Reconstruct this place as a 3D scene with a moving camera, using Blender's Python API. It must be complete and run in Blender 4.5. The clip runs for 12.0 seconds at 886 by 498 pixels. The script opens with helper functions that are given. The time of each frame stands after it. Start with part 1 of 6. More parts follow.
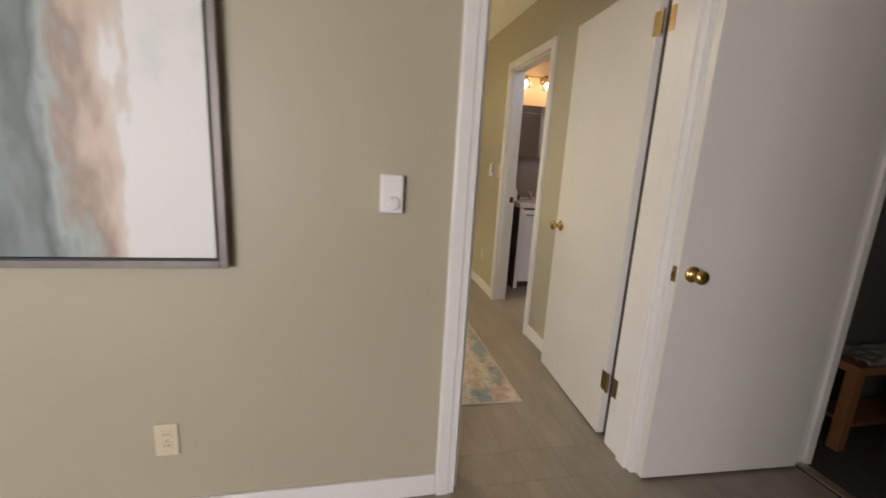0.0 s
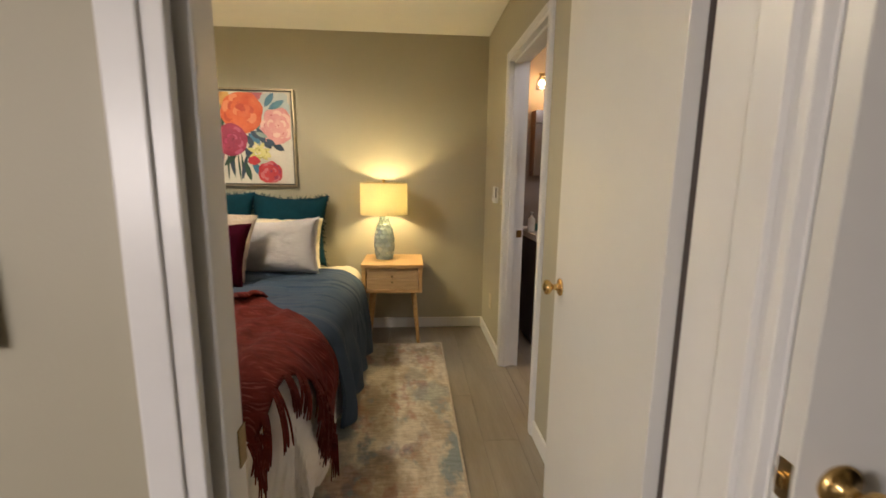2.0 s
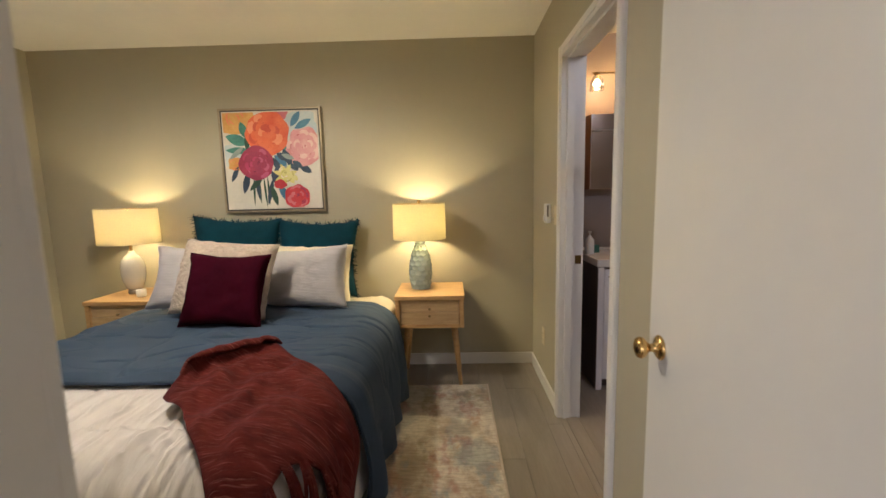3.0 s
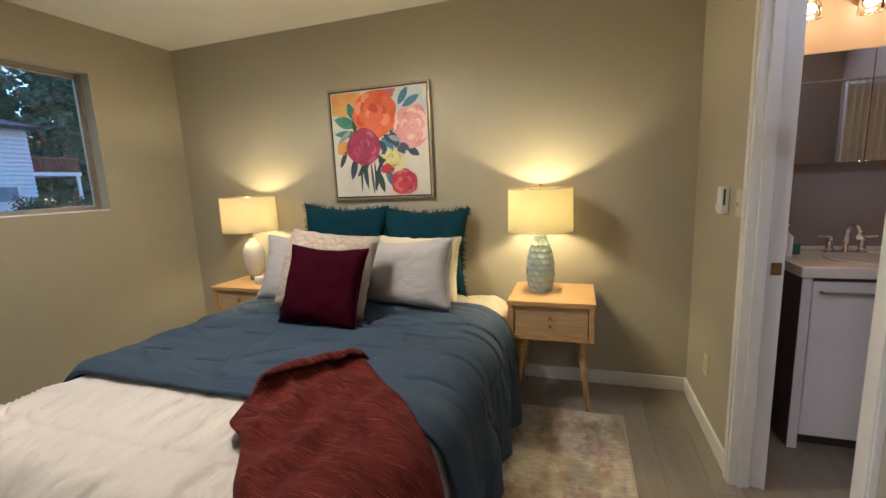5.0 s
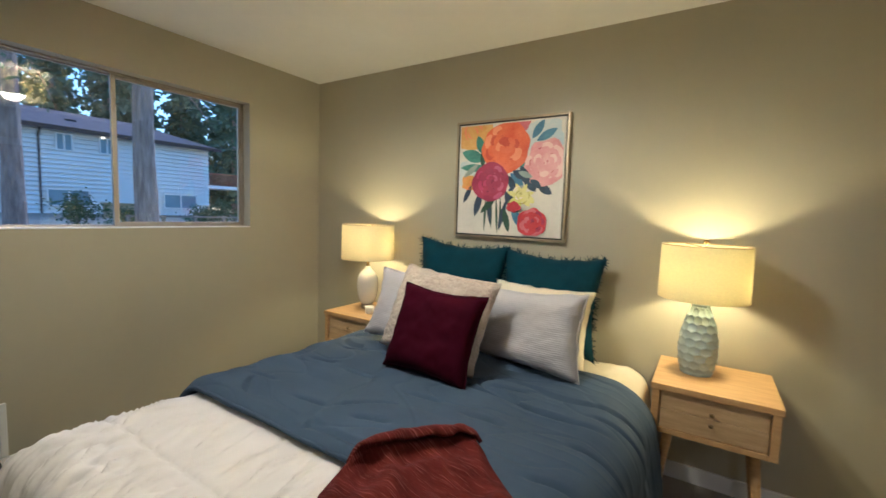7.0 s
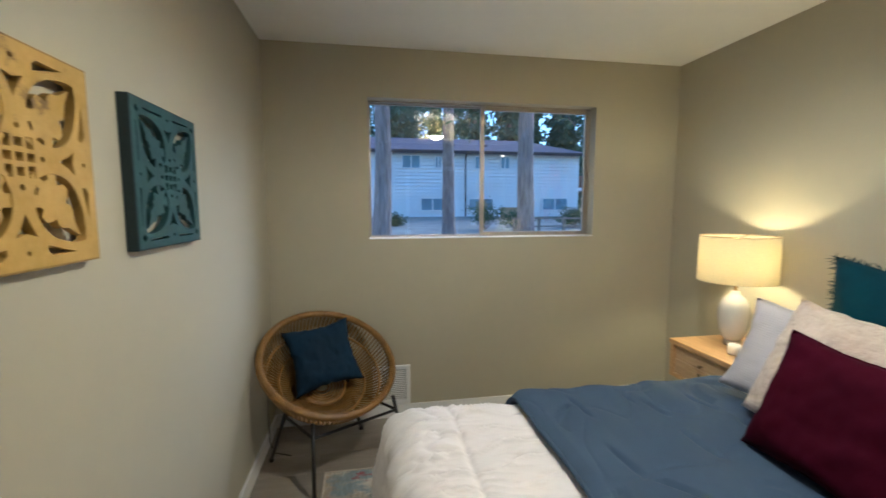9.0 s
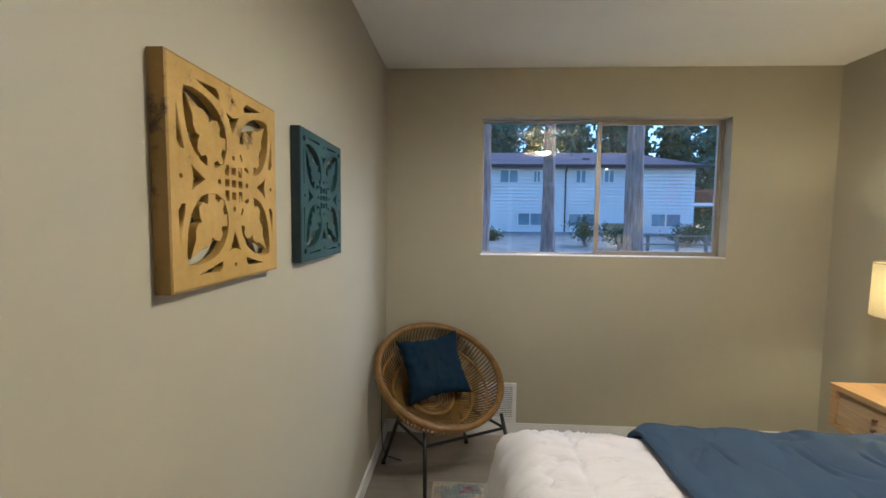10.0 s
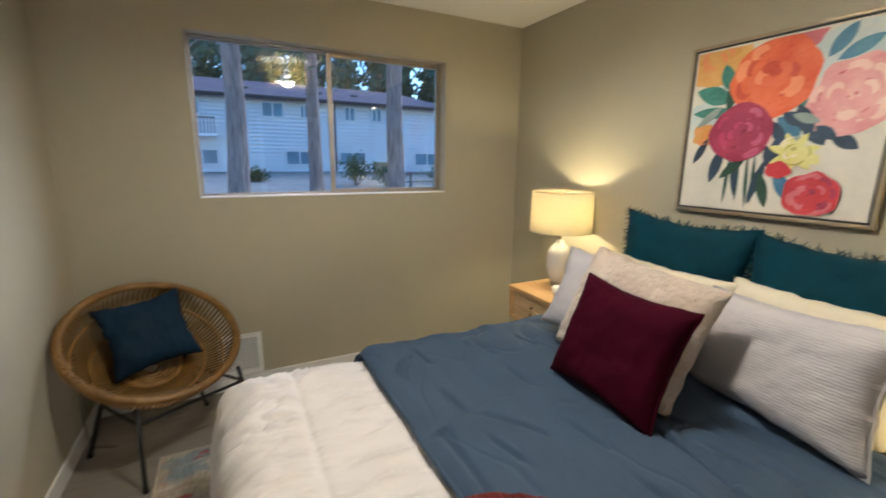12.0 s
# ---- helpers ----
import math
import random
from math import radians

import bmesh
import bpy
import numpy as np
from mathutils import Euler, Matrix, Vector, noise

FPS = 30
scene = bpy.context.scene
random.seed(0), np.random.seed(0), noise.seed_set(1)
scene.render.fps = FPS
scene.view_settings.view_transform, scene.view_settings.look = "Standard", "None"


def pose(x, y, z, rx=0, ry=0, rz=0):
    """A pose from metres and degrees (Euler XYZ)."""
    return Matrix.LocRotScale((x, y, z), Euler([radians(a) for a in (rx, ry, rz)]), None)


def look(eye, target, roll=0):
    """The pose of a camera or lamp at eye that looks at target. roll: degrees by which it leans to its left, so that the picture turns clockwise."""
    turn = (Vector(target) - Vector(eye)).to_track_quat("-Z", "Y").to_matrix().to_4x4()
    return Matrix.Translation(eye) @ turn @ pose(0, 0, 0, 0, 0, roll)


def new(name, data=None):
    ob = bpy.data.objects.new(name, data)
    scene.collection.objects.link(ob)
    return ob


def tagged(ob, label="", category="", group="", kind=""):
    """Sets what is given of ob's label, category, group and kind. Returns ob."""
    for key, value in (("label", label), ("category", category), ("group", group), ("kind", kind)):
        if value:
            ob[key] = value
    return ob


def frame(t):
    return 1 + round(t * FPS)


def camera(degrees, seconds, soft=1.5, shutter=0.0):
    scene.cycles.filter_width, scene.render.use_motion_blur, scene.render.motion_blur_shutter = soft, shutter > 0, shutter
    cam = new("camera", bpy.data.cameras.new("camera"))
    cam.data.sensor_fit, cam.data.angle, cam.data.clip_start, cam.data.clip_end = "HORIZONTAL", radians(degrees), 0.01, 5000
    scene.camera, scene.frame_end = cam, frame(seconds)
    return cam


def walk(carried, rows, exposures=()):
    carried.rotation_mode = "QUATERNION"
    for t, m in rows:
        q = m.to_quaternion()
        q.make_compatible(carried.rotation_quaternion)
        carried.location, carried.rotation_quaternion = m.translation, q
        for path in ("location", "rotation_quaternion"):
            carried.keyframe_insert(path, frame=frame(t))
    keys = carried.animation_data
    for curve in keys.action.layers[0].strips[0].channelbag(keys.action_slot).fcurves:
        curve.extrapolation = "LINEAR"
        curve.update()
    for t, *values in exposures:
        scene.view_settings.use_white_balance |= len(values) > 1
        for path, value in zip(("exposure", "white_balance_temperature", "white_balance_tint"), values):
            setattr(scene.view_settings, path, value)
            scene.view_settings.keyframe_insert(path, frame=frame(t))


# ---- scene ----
cam = camera(93.4, 12.0, shutter=0.38)
PATH = [
    (0, (0.713, 0.519, 1.26), (1.13, 2.43, 0.842), 3.3),
    (0.5, (0.919, 0.65, 1.251), (1.451, 2.526, 0.805), 2.3),
    (1, (1.071, 0.897, 1.241), (1.672, 2.744, 0.766), 4.0),
    (1.5, (1.219, 1.126, 1.249), (1.709, 3.015, 0.814), 2.5),
    (2, (1.373, 1.339, 1.298), (1.523, 3.305, 0.968), 0.7),
    (2.5, (1.416, 1.524, 1.289), (1.454, 3.504, 1.011), -0.9),
    (3, (1.39, 1.74, 1.311), (1.342, 3.723, 1.06), -1.3),
    (3.5, (1.391, 1.893, 1.314), (1.197, 3.866, 1.054), -1.6),
    (3.7, (1.394, 1.958, 1.317), (1.098, 3.917, 1.046), -2.0),
    (5.3, (1.361, 2.212, 1.325), (0.727, 4.081, 1.002), -2.0),
    (5.5, (1.358, 2.219, 1.324), (0.714, 4.085, 1.005), -1.5),
    (6, (1.334, 2.229, 1.336), (0.594, 4.063, 1.037), 0.1),
    (6.5, (1.265, 2.31, 1.368), (0.352, 4.074, 1.131), 1.0),
    (6.7, (1.215, 2.34, 1.369), (0.243, 4.078, 1.177), 1.6),
    (8.3, (1.093, 2.702, 1.406), (-0.619, 3.718, 1.215), 0.5),
    (8.5, (1.059, 2.673, 1.431), (-0.758, 3.485, 1.234), 0.8),
    (9, (1.036, 2.675, 1.436), (-0.923, 3.023, 1.235), -0.1),
    (9.5, (1.035, 2.613, 1.45), (-0.957, 2.682, 1.285), -0.4),
    (10, (1.047, 2.566, 1.452), (-0.946, 2.468, 1.316), 0.6),
    (10.5, (1.059, 2.561, 1.456), (-0.933, 2.446, 1.314), 1.5),
    (11, (1.056, 2.614, 1.454), (-0.907, 2.708, 1.084), 0.9),
    (11.5, (1.067, 2.721, 1.438), (-0.788, 3.25, 0.911), 1.2),
    (12, (1.057, 2.829, 1.445), (-0.687, 3.718, 1.037), 0.6),
]
walk(cam, [(t, look(eye, target, roll)) for t, eye, target, roll in PATH], ((0.0, 1.26, 5700, 13), (0.5, 1.37, 5850, 13), (1.5, 1.20, 5950, 14), (2.2, 1.15, 5900, 15), (3.0, 1.09, 5550, 17), (5.3, 1.09, 5300, 16), (6.5, 1.07, 5200, 13), (8.5, 1.20, 4850, 11), (10.0, 1.21, 4950, 15), (10.7, 1.21, 4950, 15), (11.5, 1.22, 4900, 11), (12.0, 1.17, 5150, 15)))

# ---- light ----
XW, XE, YN, YS, YH, HC = -1.725, 2.0, 4.90, 2.05, 1.87, 2.435   # bedroom inner faces, hall face, ceiling
world = bpy.data.worlds.new("sky")
scene.world = world
world.use_nodes = True
sky = world.node_tree.nodes.new("ShaderNodeTexSky")
sky.sky_type, sky.sun_disc = "NISHITA", False
sky.sun_elevation, sky.sun_rotation = radians(32), radians(-32)
sky.ozone_density, sky.dust_density, sky.air_density = 9.0, 0.3, 1.6
world.node_tree.links.new(sky.outputs[0], world.node_tree.nodes["Background"].inputs[0])
world.node_tree.nodes["Background"].inputs[1].default_value = 0.15
sun = bpy.data.lights.new("sun", "SUN")
sun.energy, sun.angle, sun.color = 1.5, radians(40), (1.0, 0.97, 0.94)
new("sun", sun).matrix_world = look((-14.2, 22.6, 16.7), (0, 0, 0))
LAMP_W, CEIL_W, BATH_W, HALL_W = 7.9, 25.0, 2.3, 61.0
WARM = (1.0, 0.76, 0.34)


def point_lamp(name, at, watts, colour=WARM, size=0.035):
    l = bpy.data.lights.new(name, "POINT")
    l.energy, l.color, l.shadow_soft_size = watts, colour, size
    ob = new(name, l)
    ob.location = at
    return ob


# ---- materials ----
def nodes_of(m):
    m.use_nodes = True
    return m.node_tree, m.node_tree.nodes["Principled BSDF"]


def ramp_node(t, stops):
    r = t.nodes.new("ShaderNodeValToRGB")
    e = r.color_ramp.elements
    while len(e) < len(stops):
        e.new(0.5)
    for el, (pos, col) in zip(e, stops):
        el.position, el.color = pos, (*col, 1)
    return r


def mat(name, col, rough=0.6, metal=0.0, vary=0.12, scale=6.0, bump=0.0, bscale=120.0, stretch=(1, 1, 1), rnd=0.0,
        col2=None, spec=0.5, coat=0.0, sheen=0.0, trans=0.0, rvary=0.08, bdist=0.01):
    """Two scales of colour variation, roughness variation and fine relief in object space."""
    m = bpy.data.materials.new(name)
    t, b = nodes_of(m)
    L = t.links.new
    co = t.nodes.new("ShaderNodeTexCoord")
    mp = t.nodes.new("ShaderNodeMapping")
    mp.inputs["Scale"].default_value = stretch
    L(co.outputs["Object"], mp.inputs[0])
    n1 = t.nodes.new("ShaderNodeTexNoise")
    n1.inputs["Scale"].default_value, n1.inputs["Detail"].default_value = scale, 6
    L(mp.outputs[0], n1.inputs[0])
    n2 = t.nodes.new("ShaderNodeTexNoise")
    n2.inputs["Scale"].default_value, n2.inputs["Detail"].default_value = scale * 9, 4
    L(mp.outputs[0], n2.inputs[0])
    mx = t.nodes.new("ShaderNodeMath")
    mx.operation = "MULTIPLY_ADD"
    mx.inputs[1].default_value = 0.35
    L(n2.outputs[0], mx.inputs[0])
    L(n1.outputs[0], mx.inputs[2])
    c2 = col2 or tuple(c * (1 + vary) for c in col)
    c1 = col if col2 else tuple(c * (1 - vary) for c in col)
    r = ramp_node(t, [(0.42, c1), (0.92, c2)])
    L(mx.outputs[0], r.inputs[0])
    out = r.outputs[0]
    if rnd:
        oi = t.nodes.new("ShaderNodeObjectInfo")
        mr = t.nodes.new("ShaderNodeMapRange")
        mr.inputs[3].default_value, mr.inputs[4].default_value = 1 - rnd, 1 + rnd
        L(oi.outputs["Random"], mr.inputs[0])
        hs = t.nodes.new("ShaderNodeHueSaturation")
        L(mr.outputs[0], hs.inputs["Value"])
        L(out, hs.inputs["Color"])
        out = hs.outputs[0]
    L(out, b.inputs["Base Color"])
    rr = t.nodes.new("ShaderNodeMapRange")
    rr.inputs[3].default_value, rr.inputs[4].default_value = max(0.02, rough - rvary), min(1, rough + rvary)
    L(n1.outputs[0], rr.inputs[0])
    L(rr.outputs[0], b.inputs["Roughness"])
    b.inputs["Metallic"].default_value = metal
    b.inputs["Specular IOR Level"].default_value = spec
    b.inputs["Coat Weight"].default_value = coat
    b.inputs["Sheen Weight"].default_value = sheen
    b.inputs["Transmission Weight"].default_value = trans
    if bump:
        n3 = t.nodes.new("ShaderNodeTexNoise")
        n3.inputs["Scale"].default_value, n3.inputs["Detail"].default_value = bscale, 3
        L(mp.outputs[0], n3.inputs[0])
        bp = t.nodes.new("ShaderNodeBump")
        bp.inputs["Strength"].default_value, bp.inputs["Distance"].default_value = bump, bdist
        L(n3.outputs[0], bp.inputs["Height"])
        L(bp.outputs[0], b.inputs["Normal"])
    return m


def wave_bump(m, scale, strength, direction="Z", dist=0.004, profile="SIN", distort=1.5):
    t, b = m.node_tree, m.node_tree.nodes["Principled BSDF"]
    co = t.nodes.new("ShaderNodeTexCoord")
    w = t.nodes.new("ShaderNodeTexWave")
    w.bands_direction, w.wave_profile = direction, profile
    w.inputs["Scale"].default_value, w.inputs["Distortion"].default_value = scale, distort
    t.links.new(co.outputs["Object"], w.inputs[0])
    bp = t.nodes.new("ShaderNodeBump")
    bp.inputs["Strength"].default_value, bp.inputs["Distance"].default_value = strength, dist
    t.links.new(w.outputs["Fac"], bp.inputs["Height"])
    old = b.inputs["Normal"].links
    if old:
        t.links.new(old[0].from_socket, bp.inputs["Normal"])
    t.links.new(bp.outputs[0], b.inputs["Normal"])
    return m


M = {}
M["wall"] = mat("sage_grey_wall_paint", (0.41, 0.378, 0.278), 0.5, vary=0.025, scale=1.6, bump=0.12, bscale=160, bdist=0.002)
M["ceil"] = mat("ceiling_paint", (0.83, 0.81, 0.75), 0.8, vary=0.03, scale=2.0, bump=0.25, bscale=90, bdist=0.003)
M["trim"] = mat("white_trim_enamel", (0.76, 0.75, 0.73), 0.32, vary=0.03, scale=4, bump=0.05, bscale=60, bdist=0.002)
M["door"] = mat("white_door_enamel", (0.69, 0.68, 0.65), 0.36, spec=0.8, vary=0.025, scale=2.5, bump=0.06, bscale=45, bdist=0.002)
M["plank"] = mat("grey_brown_vinyl_plank", (0.205, 0.178, 0.143), 0.36, vary=0.1, scale=2.4, stretch=(6, 0.8, 6), rnd=0.07,
                 col2=(0.30, 0.263, 0.215), bump=0.06, bscale=60, bdist=0.002)
M["subfloor"] = mat("dark_joint", (0.07, 0.06, 0.05), 0.8)
M["brass"] = mat("aged_brass", (0.62, 0.42, 0.16), 0.22, 1.0, vary=0.15, scale=20)
M["bronze"] = mat("antique_brass_hinge", (0.30, 0.22, 0.11), 0.35, 1.0, vary=0.25, scale=30)
M["chrome"] = mat("polished_chrome", (0.8, 0.8, 0.8), 0.08, 1.0, vary=0.03, rvary=0.03)
M["alu"] = mat("anodised_aluminium", (0.40, 0.36, 0.30), 0.42, 0.75, vary=0.08, scale=12)
M["black"] = mat("black_steel", (0.018, 0.017, 0.016), 0.42, 0.3, vary=0.2, scale=20)
M["plastic"] = mat("white_plastic", (0.75, 0.75, 0.74), 0.38, vary=0.02)
M["ivory"] = mat("ivory_plastic", (0.62, 0.55, 0.38), 0.4, vary=0.03)
M["dark"] = mat("dark_slot", (0.02, 0.02, 0.02), 0.6)
M["pine"] = mat("honey_pine", (0.47, 0.275, 0.105), 0.42, vary=0.15, scale=7, stretch=(1.2, 9, 9), col2=(0.63, 0.40, 0.175), bump=0.06, bscale=80, bdist=0.002)
M["pine_front"] = mat("knotty_pine", (0.46, 0.30, 0.145), 0.45, vary=0.2, scale=6, stretch=(1.0, 6, 8), col2=(0.66, 0.47, 0.25), bump=0.06, bscale=80, bdist=0.002)
M["blue"] = mat("slate_blue_cotton", (0.041, 0.071, 0.126), 0.85, vary=0.10, scale=4, bump=0.15, bscale=420, bdist=0.002)
M["white"] = mat("white_crinkle_cotton", (0.79, 0.755, 0.755), 0.9, vary=0.03, scale=5, bump=0.5, bscale=15, bdist=0.014, stretch=(2.4, 0.6, 1))
M["cream"] = mat("cream_sheet", (0.80, 0.73, 0.58), 0.9, vary=0.05, scale=5, bump=0.3, bscale=25, bdist=0.006)
M["sham"] = wave_bump(mat("grey_white_ribbed_sham", (0.53, 0.51, 0.54), 0.9, vary=0.05, scale=6, bump=0.55, bscale=17, bdist=0.008, stretch=(0.7, 1, 2.2)), 33, 0.20, "Z", 0.004, "SIN", 2.2)
M["fur"] = mat("cream_plush", (0.42, 0.34, 0.28), 0.95, vary=0.10, scale=9, col2=(0.64, 0.55, 0.47), bump=0.9, bscale=38, bdist=0.02, sheen=0.3)
M["maroon"] = mat("burgundy_velvet", (0.036, 0.0015, 0.009), 0.85, vary=0.15, scale=5, bump=0.2, bscale=300, bdist=0.002, spec=0.06)
M["teal"] = mat("teal_linen", (0.0032, 0.037, 0.058), 0.88, vary=0.2, scale=9, bump=0.4, bscale=160, bdist=0.004, spec=0.2)
M["navy"] = mat("navy_velvet", (0.003, 0.018, 0.040), 0.8, vary=0.25, scale=6, bump=0.25, bscale=60, bdist=0.004, spec=0.25)
M["rattan"] = mat("golden_rattan", (0.15, 0.073, 0.012), 0.42, vary=0.3, scale=14, col2=(0.30, 0.165, 0.038), bump=0.3, bscale=140, bdist=0.003)
M["porc"] = mat("celadon_ceramic", (0.38, 0.475, 0.465), 0.25, vary=0.12, scale=18, coat=0.4)
M["porcw"] = mat("white_glazed_ceramic", (0.62, 0.60, 0.56), 0.16, vary=0.03, coat=0.5)
M["wax"] = mat("white_wax", (0.8, 0.76, 0.68), 0.5, vary=0.03)
M["ochre"] = mat("distressed_yellow_paint", (0.36, 0.222, 0.030), 0.6, vary=0.1, scale=9, col2=(0.50, 0.325, 0.085), bump=0.3, bscale=50, bdist=0.004)
M["petrol"] = mat("distressed_petrol_paint", (0.009, 0.038, 0.041), 0.6, vary=0.25, scale=9, col2=(0.024, 0.078, 0.078), bump=0.3, bscale=50, bdist=0.004)
M["bathwall"] = mat("mauve_taupe_paint", (0.30, 0.25, 0.225), 0.5, vary=0.03, scale=2, bump=0.1, bscale=120, bdist=0.002)
M["vanity"] = mat("grey_white_lacquer", (0.76, 0.74, 0.75), 0.35, vary=0.03)
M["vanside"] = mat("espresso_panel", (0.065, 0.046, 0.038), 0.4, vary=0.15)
M["sink"] = mat("cultured_marble", (0.78, 0.74, 0.70), 0.2, vary=0.03, coat=0.3)
M["curtain"] = mat("white_shower_curtain", (0.62, 0.64, 0.72), 0.8, vary=0.04)
M["oak"] = mat("orange_oak", (0.22, 0.10, 0.04), 0.5, vary=0.2, scale=6, stretch=(9, 1, 9))
M["green"] = mat("green_carton", (0.03, 0.12, 0.10), 0.5)
# carpet colour lowered to carry the shade of the unlit side room
M["carpet"] = mat("shade_darkened_carpet", (0.06, 0.05, 0.043), 0.95, vary=0.2, scale=30, bump=0.6, bscale=300)
# side room's shade is put into this wall colour, darker than plain paint
M["shaded_wall"] = mat("shade_darkened_paint", (0.10, 0.09, 0.078), 0.8, vary=0.03)
M["champ"] = mat("champagne_frame", (0.36, 0.30, 0.21), 0.4, 0.6, vary=0.1, scale=20)
M["pewter"] = mat("pewter_frame", (0.17, 0.155, 0.145), 0.45, 0.4, vary=0.15, scale=20)
M["siding"] = mat("beige_lap_siding", (0.72, 0.725, 0.71), 0.7, vary=0.06, scale=0.6)
M["roof"] = mat("brown_shingle", (0.17, 0.125, 0.125), 0.9, vary=0.25, scale=3, bump=0.5, bscale=8, bdist=0.05)
M["fascia"] = mat("dark_fascia", (0.05, 0.035, 0.03), 0.7)
M["redwood"] = mat("redwood_rail", (0.30, 0.09, 0.05), 0.7, vary=0.2)
M["bark"] = mat("fir_bark", (0.15, 0.11, 0.095), 0.95, vary=0.5, scale=4, stretch=(3, 3, 0.5), col2=(0.40, 0.32, 0.28), bump=1.0, bscale=9, bdist=0.06)
M["needle"] = mat("fir_needles", (0.045, 0.095, 0.055), 0.7, vary=0.5, scale=0.9, col2=(0.12, 0.19, 0.11))
M["shrub"] = mat("shrub_leaves", (0.03, 0.07, 0.025), 0.7, vary=0.5, scale=3, col2=(0.07, 0.13, 0.05))
M["soil"] = mat("leaf_litter_ground", (0.22, 0.20, 0.17), 0.95, vary=0.4, scale=1.2, col2=(0.33, 0.32, 0.25), bump=0.6, bscale=6, bdist=0.05)


def shade_mat(name, col):
    m = bpy.data.materials.new(name)
    t, b = nodes_of(m)
    L = t.links.new
    co = t.nodes.new("ShaderNodeTexCoord")
    w = t.nodes.new("ShaderNodeTexNoise")
    w.inputs["Scale"].default_value = 140
    L(co.outputs["Object"], w.inputs[0])
    r = ramp_node(t, [(0.35, tuple(c * 0.93 for c in col)), (0.65, col)])
    L(w.outputs[0], r.inputs[0])
    tr = t.nodes.new("ShaderNodeBsdfTranslucent")
    mx = t.nodes.new("ShaderNodeMixShader")
    mx.inputs[0].default_value = 0.47
    b.inputs["Roughness"].default_value = 0.9
    L(r.outputs[0], b.inputs["Base Color"])
    L(r.outputs[0], tr.inputs[0])
    L(b.outputs[0], mx.inputs[1])
    L(tr.outputs[0], mx.inputs[2])
    L(mx.outputs[0], t.nodes["Material Output"].inputs[0])
    return m


M["shade"] = shade_mat("linen_lampshade", (0.82, 0.76, 0.52))
M["shadew"] = shade_mat("white_linen_lampshade", (0.82, 0.75, 0.53))


def glow(name, col, strength):
    m = bpy.data.materials.new(name)
    t, b = nodes_of(m)
    b.inputs["Base Color"].default_value = (*col, 1)
    b.inputs["Emission Color"].default_value = (*col, 1)
    b.inputs["Emission Strength"].default_value = strength
    return m


M["bulb"] = glow("lit_bulb", (1.0, 0.72, 0.38), 12)
M["bulb_ceiling"] = glow("lit_ceiling_bulb", (1.0, 0.84, 0.58), 45)
M["bulb_house"] = glow("lit_window_bulb", (1.0, 0.85, 0.6), 1.2)


def glass(name, rough=0.0, tint=(1, 1, 1), ior=1.45):
    m = bpy.data.materials.new(name)
    t, b = nodes_of(m)
    b.inputs["Base Color"].default_value = (*tint, 1)
    b.inputs["Roughness"].default_value = rough
    b.inputs["Transmission Weight"].default_value = 1.0
    b.inputs["IOR"].default_value = ior
    return m


M["glass"] = glass("window_glass", ior=1.62)
M["mirror"] = mat("silvered_mirror", (0.86, 0.86, 0.86), 0.02, 1.0, vary=0.0, rvary=0.0)
M["darkglass"] = mat("house_window_glass", (0.16, 0.25, 0.30), 0.35, 0.0, vary=0.3, scale=0.8, spec=0.35)

# ---- builders ----
def box(bm, x0, x1, y0, y1, z0, z1, bev=0.0):
    vs = bmesh.ops.create_cube(bm, size=1)["verts"]
    bmesh.ops.transform(bm, matrix=Matrix.LocRotScale(((x0 + x1) / 2, (y0 + y1) / 2, (z0 + z1) / 2), None, (x1 - x0, y1 - y0, z1 - z0)), verts=vs)
    if bev:
        es = list({e for v in vs for e in v.link_edges})
        bmesh.ops.bevel(bm, geom=es, offset=bev, segments=2, profile=0.6, affect="EDGES")
    return bm


def boxm(x0, x1, y0, y1, z0, z1, bev=0.0):
    return box(bmesh.new(), x0, x1, y0, y1, z0, z1, bev)


def mesh_of(name, bm, material, smooth=False):
    me = bpy.data.meshes.new(name)
    bm.to_mesh(me)
    bm.free()
    me.materials.append(material)
    if smooth:
        me.polygons.foreach_set("use_smooth", [True] * len(me.polygons))
    return me


def part(name, bm, material, parent, label="", smooth=False):
    ob = new(name, mesh_of(name, bm, material, smooth))
    ob.parent = parent
    if label:
        ob["label"] = label
    return ob


def thing(name, label, category, group="", at=(0, 0, 0), rz=0.0):
    ob = new(name)
    ob.empty_display_size = 0.1
    ob.matrix_basis = pose(*at, 0, 0, rz)
    return tagged(ob, label, category, group)


def solo(name, bm, material, label, category, group="", smooth=False, kind=""):
    return tagged(new(name, mesh_of(name, bm, material, smooth)), label, category, group, kind)


def structure(name, bm, material, label=""):
    return tagged(new(name, mesh_of(name, bm, material)), label, "", "", "structure")


def lathe(profile, n=40, at=(0, 0, 0), bm=None, cap=True):
    bm = bm or bmesh.new()
    rings = []
    for r, z in profile:
        rings.append([bm.verts.new((at[0] + r * math.cos(2 * math.pi * i / n), at[1] + r * math.sin(2 * math.pi * i / n), at[2] + z)) for i in range(n)])
    for a, b in zip(rings, rings[1:]):
        for i in range(n):
            bm.faces.new((a[i], a[(i + 1) % n], b[(i + 1) % n], b[i]))
    if cap:
        bm.faces.new(rings[0][::-1])
        bm.faces.new(rings[-1])
    return bm


